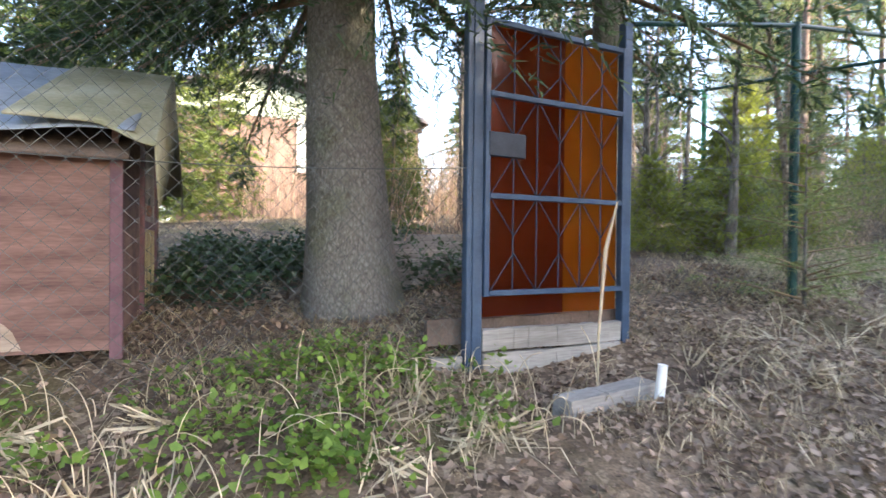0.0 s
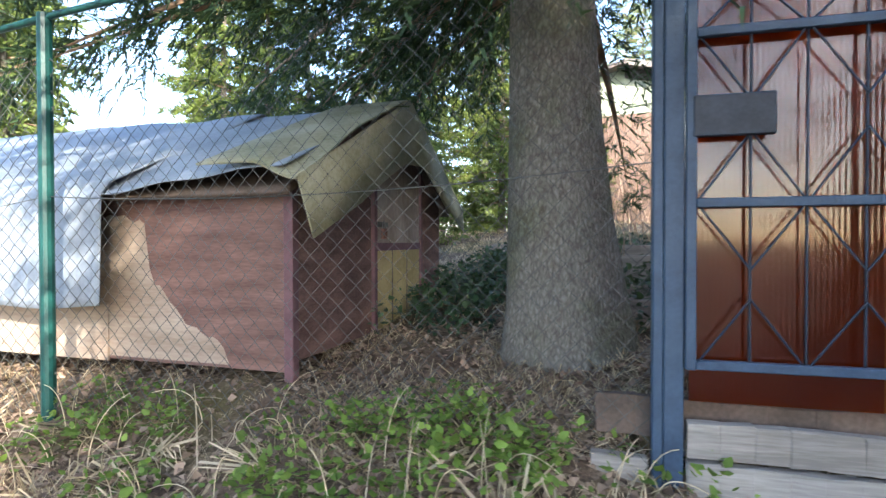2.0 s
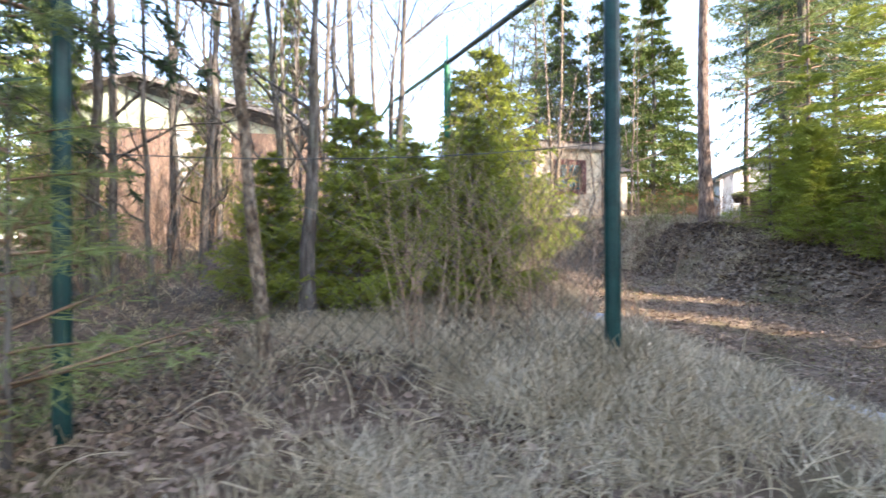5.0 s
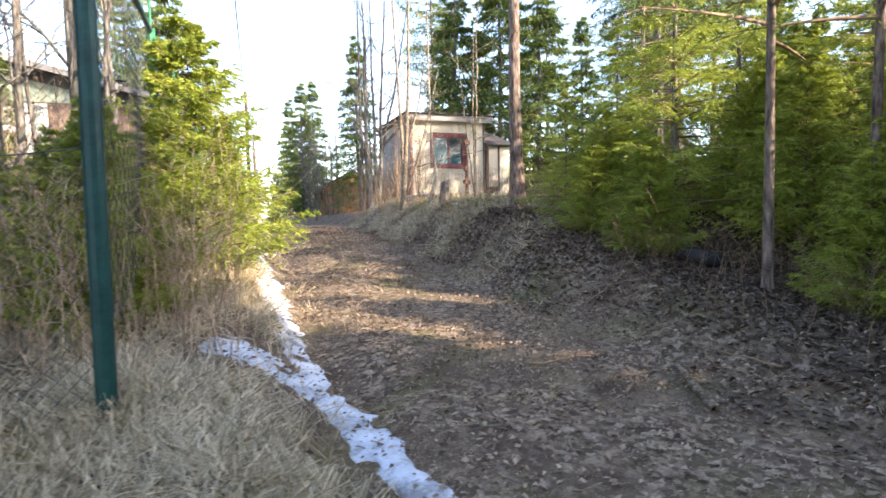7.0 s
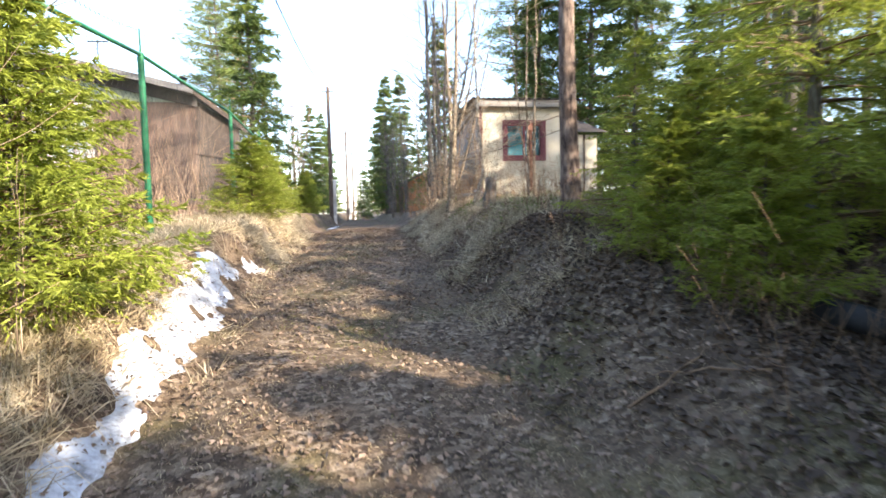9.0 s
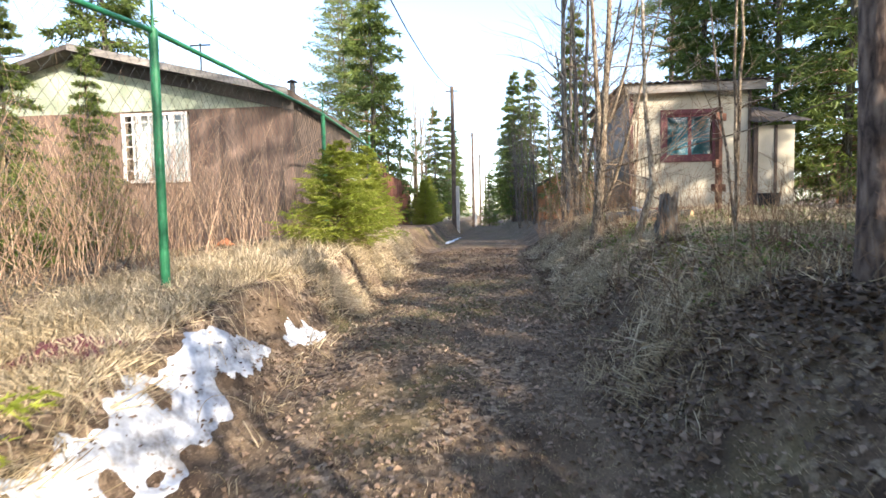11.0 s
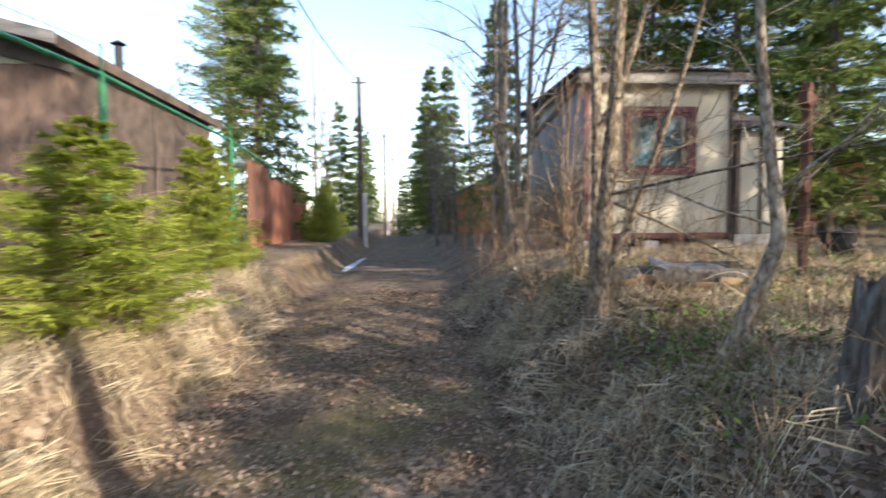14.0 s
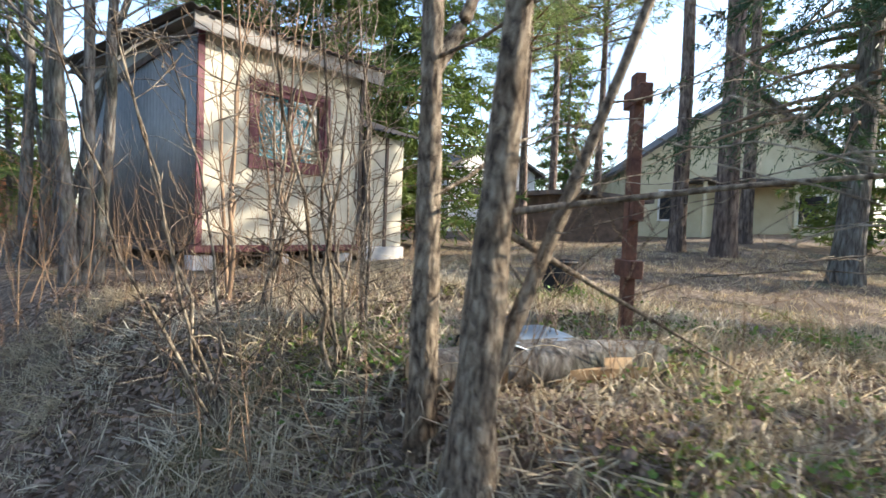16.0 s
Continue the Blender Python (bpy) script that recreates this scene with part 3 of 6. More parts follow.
def flat_leaves(name, x, y, size, mat, label, seed=2):
    g = np.random.default_rng(seed)
    n = len(x)
    base = on_ground(x, y, g.uniform(0.005, 0.03, n))
    w = np.stack([g.normal(size=n), g.normal(size=n), g.normal(0, 0.35, n)], -1)
    w /= np.linalg.norm(w, axis=1)[:, None]
    s = np.cross(w, np.array([0, 0, 1.0]) + g.normal(0, 0.35, (n, 3)))
    s /= np.linalg.norm(s, axis=1)[:, None]
    L = (size * g.uniform(0.5, 1.4, n))[:, None]
    curl = np.array([0, 0, 1.0]) * L * g.uniform(0.0, 0.35, (n, 1))
    v = np.stack([base - w * L / 2, base + s * L * 0.33 + curl, base + w * L / 2, base - s * L * 0.33 + curl], 1).reshape(-1, 3)
    i = np.arange(n)[:, None] * 4
    return tagged(put(name, mesh_from(name, v, np.concatenate([i + [[0, 1, 2]], i + [[0, 2, 3]]])), mat), label, "leaves", kind="stuff")


def scatter(n, x0, x1, y0, y1, density, seed):
    g = np.random.default_rng(seed)
    x, y = g.uniform(x0, x1, n), g.uniform(y0, y1, n)
    k = g.uniform(size=n) < density(x, y)
    return x[k], y[k]


# ---- fences ----
def fence_post(parent, p, top, mat, r=0.035):
    z0 = hz(p[0], p[1]) - 0.15
    bm = bmesh.new()
    h = top - z0
    bmesh.ops.create_cone(bm, cap_ends=True, segments=12, radius1=r, radius2=r, depth=h, matrix=Matrix.Translation((p[0], p[1], z0 + h / 2)))
    return part("post", bm, mat, parent, shade=False)


def chain_link(parent, a, b, z0a, z0b, z1a, z1b, cell, mat, seed=0):
    """Woven wire between two posts: zigzag strands that hook into one another."""
    g = np.random.default_rng(seed)
    a, b = np.array(a, float), np.array(b, float)
    W = np.linalg.norm(b - a)
    n = int(W / cell)
    m = int(((z1a + z1b) - (z0a + z0b)) / 2 / cell)
    d = (b - a) / W
    nrm = np.array([-d[1], d[0]])
    P = []
    kk = np.arange(m + 1)
    for i in range(n):
        u = (i + (kk + i) % 2 * 1.04 - 0.02) * cell
        f = u / W
        z = (z0a + (z0b - z0a) * f) + ((z1a + (z1b - z1a) * f) - (z0a + (z0b - z0a) * f)) * kk / m
        off = 0.03 * np.sin(u * 2.1 + seed) * np.sin(kk / m * 3.14) + 0.003 * (-1) ** kk
        P.append((np.stack([a[0] + d[0] * u + nrm[0] * off, a[1] + d[1] * u + nrm[1] * off, z], -1), 0.0023))
    v, q = tubes(P, 3)
    return put("wire_mesh", mesh_from("wire_mesh", v, quads=q), mat, parent)


def wire(name, parent, pts, r, mat, sag=0.0):
    out = []
    for a, b in zip(pts[:-1], pts[1:]):
        t = np.linspace(0, 1, 12)
        p = np.array(a)[None] * (1 - t[:, None]) + np.array(b)[None] * t[:, None]
        p[:, 2] -= sag * 4 * t * (1 - t)
        out.append((p, r))
    return tube_part(name, out, mat, parent, sides=5)


fence_a = thing("chain_link_fence", (0, 0, 0), 0, "dark green chain-link fence on tall steel posts along the bank", "fence")
FA = [(-5.0, 2.55, 2.6), (-1.84, 2.74, 2.86), (1.27, 2.92, 3.04), (2.63, 3.08, 3.06), (4.36, 3.13, 3.34), (7.06, 3.28, 3.62)]
for k in (0, 1, 4, 5):
    fence_post(fence_a, FA[k], FA[k][2], M_postgreen, 0.037 if k < 5 else 0.045)
for i, (k, l) in enumerate(((0, 1), (1, 2), (3, 4), (4, 5))):
    A, B = FA[k], FA[l]
    za, zb = hz(A[0], A[1]) + 0.03, hz(B[0], B[1]) + 0.03
    chain_link(fence_a, A[:2], B[:2], za, zb, min(za + 1.95, A[2]), min(zb + 1.95, B[2]), 0.045, M_wire, i)
    wire("top_rail", fence_a, [(*A[:2], A[2] - 0.02), (*B[:2], B[2] - 0.02)], 0.02, M_postgreen)
    wire("tension_wire", fence_a, [(*A[:2], za + 1.2), (*B[:2], zb + 1.2)], 0.003, M_wire, 0.06)
fence_b = thing("roadside_fence", (0, 0, 0), 0, "green chain-link fence with top rail climbing beside the lane", "fence")
FB = [(7.06, 3.33, 3.60), (6.86, 6.4, 3.95), (6.66, 9.65, 4.36), (6.55, 14.85, 4.62), (6.25, 20.0, 4.7), (5.75, 25.2, 4.7)]
for i, p in enumerate(FB[1:]):
    fence_post(fence_b, p, p[2], M_postgreen2, 0.04)
for i, (A, B) in enumerate(zip(FB[:-1], FB[1:])):
    za, zb = hz(A[0], A[1]) + 0.05, hz(B[0], B[1]) + 0.05
    wire("top_rail", fence_b, [(*A[:2], A[2] - 0.02), (*B[:2], B[2] - 0.02)], 0.026, M_postgreen2 if i else M_postgreen)
    chain_link(fence_b, A[:2], B[:2], za + 0.3, zb + 0.3, A[2] - 0.03, B[2] - 0.03, 0.07, M_wire, 9 + i)

# barbed strand above the rail
strand, barbs = [], []
for A, B in zip(FB[1:-2], FB[2:-1]):
    t = np.linspace(0, 1, 30)[:, None]
    p = np.array([*A[:2], A[2] + 0.28])[None] * (1 - t) + np.array([*B[:2], B[2] + 0.28])[None] * t
    p[:, 2] -= 0.10 * np.sin(t[:, 0] * np.pi)
    strand.append((p, 0.003))
    for q in p[::1]:
        barbs.append(([q + (0, 0.012, -0.022), q + (0, -0.012, 0.022)], 0.004))
bw = tube_part("barbed_wire", strand, M_wire, fence_b, sides=4)
tagged(tube_part("barb_row", barbs, M_wire, bw, sides=3), kind="stuff")
for A in FB[1:-1]:
    tube_part("wire_arm", [([(A[0], A[1], A[2] - 0.05), (A[0], A[1], A[2] + 0.30)], 0.012)], M_postgreen2, fence_b, sides=6)


# ---- gate ----
def garden_gate():
    a, b = Vector((1.34, 2.95, 0)), Vector((2.56, 3.08, 0))
    rz = math.degrees(math.atan2(b.y - a.y, b.x - a.x))
    W = (b - a).length
    z0 = hz(1.9, 3.0)
    e = thing("garden_gate", (a.x, a.y, z0), rz, "blue-grey steel gate with amber ribbed plastic sheet and lattice bars", "gate")
    B = z0
    zs = [1.155 - B, 1.75 - B, 2.37 - B, 2.81 - B]
    for i, x in enumerate((0, W)):
        bm = boxed(x - 0.035, x + 0.035, -0.035, 0.035, -0.14, 3.03 - B, 0.004)
        part("gate_post", bm, M_steel, e)
        if i == 0:
            bm = boxed(x - 0.075, x - 0.035, -0.03, 0.03, -0.14, 3.03 - B, 0.006)
            part("latch_post", bm, M_steel, e)
    for i, x in enumerate((0.055, W - 0.055)):
        part("stile", boxed(x - 0.018, x + 0.018, -0.055, -0.02, zs[0] - 0.02, zs[3] + 0.02, 0.003), M_steel, e)
    for i, z in enumerate(zs):
        part("rail", boxed(0.074, W - 0.074, -0.055, -0.022, z - 0.017, z + 0.017, 0.003), M_steel, e)
    # ribbed sheet behind the bars
    def sheet(x0, x1, y0, mat, label):
        n = int((x1 - x0) / 0.0045)
        u = np.linspace(x0, x1, n)
        y = 0.00018 * np.sin(np.arange(n) * np.pi / 2) + y0
        z = (zs[0] - 0.15, zs[3])
        v = np.concatenate([np.stack([u, y, np.full(n, zz)], -1) for zz in z] + [np.stack([u, y + 0.004, np.full(n, zz)], -1) for zz in z])
        i = np.arange(n - 1)[:, None]
        q = np.concatenate([i + [[0, 1, n + 1, n]], i + [[3 * n, 3 * n + 1, 2 * n + 1, 2 * n]]])
        put("plastic_sheet", mesh_from("plastic_sheet", v, quads=q), mat, e, label)
    sheet(0.06, 0.06 + (W - 0.12) * 0.57, 0.010, M_amber, "red-brown ribbed plastic sheet")
    sheet(0.06 + (W - 0.12) * 0.555, W - 0.06, 0.016, M_amber_light, "amber ribbed plastic sheet")
    # lattice
    cols = np.linspace(0.074, W - 0.074, 7)
    for z1, z2 in zip(zs[:-1], zs[1:]):
        h = (z2 - z1) / 2
        for c in (1, 3, 5):
            tube_part("bar", [([(cols[c], -0.034, z1), (cols[c], -0.034, z2)], 0.0055)], M_lattice, e, sides=5)
        for c in (2, 4):
            tube_part("bar", [([(cols[c], -0.034, z1), (cols[c], -0.034, z2)], 0.0055)], M_lattice, e, sides=5)
        for c in (0, 2, 4):
            for sx, sz in ((0, 1), (1, 1), (0, -1), (1, -1)):
                x0 = cols[c + 2 * sx]
                x1 = cols[c + 1]
                za = z1 if sz > 0 else z2
                zb = z1 + h * (0.82 if sz > 0 else 1.18)
                tube_part("lattice_bar", [([(x0, -0.042, za), (x1, -0.042, zb)], 0.0045)], M_lattice, e, sides=5)
    part("lock_box", boxed(0.06, 0.33, -0.060, -0.028, 1.99 - B, 2.14 - B, 0.004), M_lattice, e)
    # the tall bent rod of dry weed leans on it: a thing apart
    return e, rz, W, z0


gate, gate_rz, gate_w, gate_z = garden_gate()


def plank(name, x0, x1, y0, y1, z0, z1, at, rz, mat, label, category="plank", seed=0, group=""):
    bm = bmesh.new()
    box(bm, x0, x1, y0, y1, z0, z1)
    bmesh.ops.subdivide_edges(bm, edges=[e for e in bm.edges if abs(e.verts[0].co.x - e.verts[1].co.x) > 0.3], cuts=9)
    bmesh.ops.bevel(bm, geom=list(bm.edges), offset=0.004, segments=1, affect='EDGES')
    g = random.Random(seed)
    for v in bm.verts:
        v.co += Vector((g.gauss(0, 0.002), g.gauss(0, 0.003), g.gauss(0, 0.003) + 0.006 * math.sin(v.co.x * 4 + seed)))
    ob = part(name, bm, mat, matrix=pose(*at, 0, 0, rz))
    return tagged(ob, label, category, group)


gp = (1.34, 2.95)
plank("sill_board", 0.05, 1.20, -0.02, 0.03, 0.79, 0.925, (*gp, 0), gate_rz, M_wood_grey, "weathered grey board under the gate sheet", seed=1, group="gate sill boards")
plank("sill_board", 0.05, 1.18, -0.035, 0.02, 0.63, 0.78, (*gp, 0), gate_rz, M_wood_grey, "lower weathered board half buried in litter", seed=2, group="gate sill boards")
plank("sill_board", -0.28, 1.30, 0.08, 0.13, 0.83, 0.99, (*gp, 0), gate_rz, M_wood_dark, "dark mossy board behind the gate sill", seed=3, group="gate sill boards")
plank("stub_board", -0.30, -0.09, -0.02, 0.03, 0.02, 0.16, (*gp, gate_z - 0.06), gate_rz, M_wood_grey, "short grey board beside the gate post", seed=4)
plank("garden_step", -0.34, 0.34, -0.07, 0.07, -0.1, 0.11, (1.85, 2.34, hz(1.85, 2.34)), 12, M_wood_grey, "weathered grey step half sunk in dry leaves", "step", 5)
bm = bmesh.new()
bmesh.ops.create_cone(bm, cap_ends=True, segments=12, radius1=0.028, radius2=0.026, depth=0.3, matrix=Matrix.Translation((0, 0, 0.06)))
tagged(part("pipe_stub", bm, M_white, matrix=pose(2.12, 2.25, hz(2.12, 2.25), 4, 3, 0), shade=False), "short white pipe stub standing in the litter", "pipe")


# ---- the low hut behind the fence ----
def low_hut():
    rz = 3.0
    z0 = hz(-2, 3.6)
    e = thing("garden_hut", (-0.6, 3.22, 0.93), rz, "low plywood hut with sagging tarp roof and olive door", "shed")
    L, D, H = 4.6, 2.7, 1.10
    ridge = 1.72
    part("front_wall", boxed(-L, -0.03, 0, 0.03, -0.05, 0.98, 0.003), M_ply, e, "red-brown plywood wall")
    # pale worn corner of the front sheet, standing 4 mm proud
    us = np.linspace(-1.9, -0.40, 40)
    top = 0.14 + 0.30 * sstep(-0.52, -0.98, us) + 0.42 * sstep(-0.95, -1.03, us) + 0.02 * np.sin(us * 19) + 0.012 * np.sin(us * 47)
    top = top * sstep(-0.40, -0.45, us) - 0.03
    v = np.concatenate([np.stack([us, 0 * us - 0.004, 0 * us - 0.03], -1), np.stack([us, 0 * us - 0.004, top], -1)])
    i = np.arange(39)[:, None]
    put("worn_patch", mesh_from("worn_patch", v, quads=i + [[0, 1, 41, 40]]), M_ply_worn, e, "pale worn plywood")
    part("lower_board", boxed(-L, -1.30, -0.02, -0.006, -0.06, 0.30, 0.002), M_ply_worn, e, "pale lower board")
    part("corner_post", boxed(-0.03, 0.03, -0.012, 0.05, -0.1, 0.99, 0.004), M_purple, e)

    def gable(y0, y1, x):
        bm = bmesh.new()
        ys = [y0, y1]
        zt = [H + (ridge - H) * (1 - abs(y - D / 2) / (D / 2)) for y in ys]
        pts = [(y0, 0), (y1, 0), (y1, zt[1])]
        if y0 < D / 2 < y1:
            pts.append((D / 2, ridge))
        pts.append((y0, zt[0]))
        a = [bm.verts.new((x, y, z)) for y, z in pts]
        b = [bm.verts.new((x - 0.03, y, z)) for y, z in pts]
        bm.faces.new(a)
        bm.faces.new(b[::-1])
        for k in range(len(a)):
            bm.faces.new((a[k], b[k], b[(k + 1) % len(a)], a[(k + 1) % len(a)]))
        bmesh.ops.recalc_face_normals(bm, faces=bm.faces)
        return bm
    part("gable_wall", gable(0.05, 1.07, 0.0), M_ply, e)
    part("gable_wall", gable(2.09, D, 0.0), M_ply, e)
    d = part("door", boxed(-0.02, 0.012, 1.12, 2.06, -0.05, 0.63, 0.003), M_olive, e, "olive-brown boarded door, shut")
    part("upper_panel", gable(1.12, 2.06, 0.010), M_ply_door, d, "grey-brown worn upper panel")
    part("middle_rail", boxed(0.012, 0.026, 1.12, 2.06, 0.61, 0.67, 0.003), M_purple, d)
    for y in (1.42, 1.74):
        part("board_seam", boxed(0.012, 0.016, y, y + 0.012, -0.04, 0.61), M_wood_dark, d)
    part("door_jamb", boxed(-0.02, 0.03, 1.06, 1.11, 0, 1.5, 0.004), M_purple, e)
    part("door_jamb", boxed(-0.02, 0.03, 2.07, 2.11, 0, 1.3, 0.004), M_purple, e)
    part("hasp", boxed(0.026, 0.034, 1.10, 1.30, 0.79, 0.83, 0.002), M_wire, d)
    part("padlock", boxed(0.034, 0.064, 1.15, 1.22, 0.70, 0.78, 0.006), M_rust, d, "dark padlock on a hasp")
    tube_part("shackle", [([(0.049, 1.16, 0.78), (0.049, 1.165, 0.82), (0.049, 1.185, 0.835), (0.049, 1.205, 0.82), (0.049, 1.21, 0.78)], 0.006)], M_wire, d, sides=6)
    part("back_wall", boxed(-L, -0.03, D - 0.03, D, -0.05, H, 0.003), M_ply, e)
    part("end_wall", boxed(-L, -L + 0.03, 0.03, D - 0.03, -0.05, H, 0.003), M_ply, e)

    # roof sheets with folds
    def cloth(name, x0, x1, prof, mat, label, wave, seed, nx=60, drop=None, th=0.02):
        xs = np.linspace(x0, x1, nx)
        prof = np.array(prof, float)
        t = np.linspace(0, len(prof) - 1, 30)
        yy = np.interp(t, np.arange(len(prof)), prof[:, 0])
        zz = np.interp(t, np.arange(len(prof)), prof[:, 1])
        X, T = np.meshgrid(xs, t)
        Y, Z = np.broadcast_to(yy[:, None], X.shape).copy(), np.broadcast_to(zz[:, None], X.shape).copy()
        Z += wave * (np.sin(X * 3.1 + seed) + 0.6 * np.sin(X * 7.7 + T * 2 + seed)) * 0.5
        Y += wave * np.sin(X * 5.3 + T + seed) * 0.7
        if drop is not None:
            w = (T / T.max())
            Z -= drop(X) * sstep(0.75, 1.0, w)
        v = np.stack([X, Y, Z], -1).reshape(-1, 3)
        i = (np.arange(29)[:, None] * nx + np.arange(nx - 1)[None]).reshape(-1, 1)
        ob = put(name, smooth(mesh_from(name, v, quads=i + [[0, 1, nx + 1, nx]])), mat, e, label)
        s = ob.modifiers.new("thick", 'SOLIDIFY')
        s.thickness = th
        return ob
    h = D / 2
    cloth("roof_deck", -L - 0.1, 0.06, [(D + 0.15, H - 0.16), (h, ridge - 0.05), (-0.10, 0.93)], M_wood_dark, "dark roof boards", 0.004, 1, th=0.03)
    cloth("tarp", -1.78, 0.10, [(D + 0.1, H), (h, ridge + 0.03), (-0.20, H - 0.03)], M_tarp, "grey-blue tarp over the roof", 0.012, 2,
          drop=lambda X: 0.115 * sstep(0.25, -1.4, X) + 0.008 * np.sin(X * 11), th=0.008)
    cloth("hanging_tarp", -L - 0.15, -1.10, [(D + 0.1, H + 0.02), (h, ridge + 0.055), (-0.22, H - 0.10), (-0.25, 0.30)], M_tarp, "grey-blue tarp hanging down the wall", 0.022, 4, th=0.008)
    cloth("felt_flap", -0.42, 0.20, [(D + 0.22, H - 0.12), (h, ridge + 0.065), (-0.23, H - 0.01)], M_felt, "mossy torn roofing felt", 0.008, 7,
          drop=lambda X: 0.10 * sstep(-0.10, 0.2, X), th=0.012)
    # felt hanging over the gable
    v = np.array([(0.2, -0.22, H - 0.08), (0.2, h, ridge + 0.065), (0.2, D + 0.22, H - 0.13), (0.21, -0.08, 0.70), (0.22, 0.45, 0.92), (0.225, 0.9, 1.14), (0.22, 1.22, 1.27), (0.225, 1.6, 1.30), (0.23, 2.3, 1.0), (0.21, D + 0.22, 0.78)])
    me = mesh_from("gable_flap", v, tris=[(0, 3, 4), (0, 4, 5), (0, 5, 1), (1, 5, 6), (1, 6, 7), (1, 7, 2), (7, 8, 2), (8, 9, 2)])
    put("gable_flap", me, M_felt, e, "torn felt flap over the gable").modifiers.new("thick", 'SOLIDIFY').thickness = 0.012
    return e


low_hut()


# ---- lane houses ----
def window_unit(e, x0, x1, z0, z1, y, frame_mat, n=2, fw=0.07):
    """A casement in a wall that faces -y: frame, mullions, panes."""
    w = part("window", boxed(x0, x1, y - 0.05, y - 0.02, z0, z0 + fw, 0.004), frame_mat, e)
    part("frame_top", boxed(x0, x1, y - 0.05, y - 0.02, z1 - fw, z1, 0.004), frame_mat, w)
    for x in (x0, x1 - fw):
        part("frame_side", boxed(x, x + fw, y - 0.05, y - 0.021, z0 + fw, z1 - fw, 0.004), frame_mat, w)
    st = (x1 - x0) / n
    for k in range(1, n):
        x = x0 + st * k
        part("mullion", boxed(x - 0.04, x + 0.04, y - 0.045, y - 0.015, z0 + fw, z1 - fw, 0.004), frame_mat, w)
    for k in range(n):
        ob = part("pane", boxed(x0 + st * k + 0.035, x0 + st * (k + 1) - 0.035, y - 0.012, y - 0.006, z0 + fw, z1 - fw), M_glass, w, "window glass")
        ob.visible_shadow = False
    return w


def wall_with_hole(x0, x1, z0, z1, hx0, hx1, hz0, hz1, y0, y1):
    bm = bmesh.new()
    box(bm, x0, hx0, y0, y1, z0, z1)
    box(bm, hx1, x1, y0, y1, z0, z1)
    box(bm, hx0, hx1, y0, y1, z0, hz0)
    box(bm, hx0, hx1, y0, y1, hz1, z1)
    bmesh.ops.remove_doubles(bm, verts=bm.verts, dist=0.0005)
    return bm


def corrugated(name, e, a, b, z0, z1a, z1b, pitch, depth, mat, label=""):
    a, b = np.array(a, float), np.array(b, float)
    W = np.linalg.norm(b - a)
    n = int(W / pitch * 4)
    d = (b - a) / W
    nr = np.array([d[1], -d[0]])
    u = np.linspace(0, W, n)
    off = depth * np.sin(u / pitch * 2 * np.pi)
    xy = a[None] + d[None] * u[:, None] + nr[None] * off[:, None]
    zt = z1a + (z1b - z1a) * u / W
    v = np.concatenate([np.column_stack([xy, np.full(n, z0)]), np.column_stack([xy, zt])])
    i = np.arange(n - 1)[:, None]
    ob = put(name, smooth(mesh_from(name, v, quads=i + [[0, 1, n + 1, n]])), mat, e, label)
    ob.modifiers.new("thick", 'SOLIDIFY').thickness = 0.006
    return ob


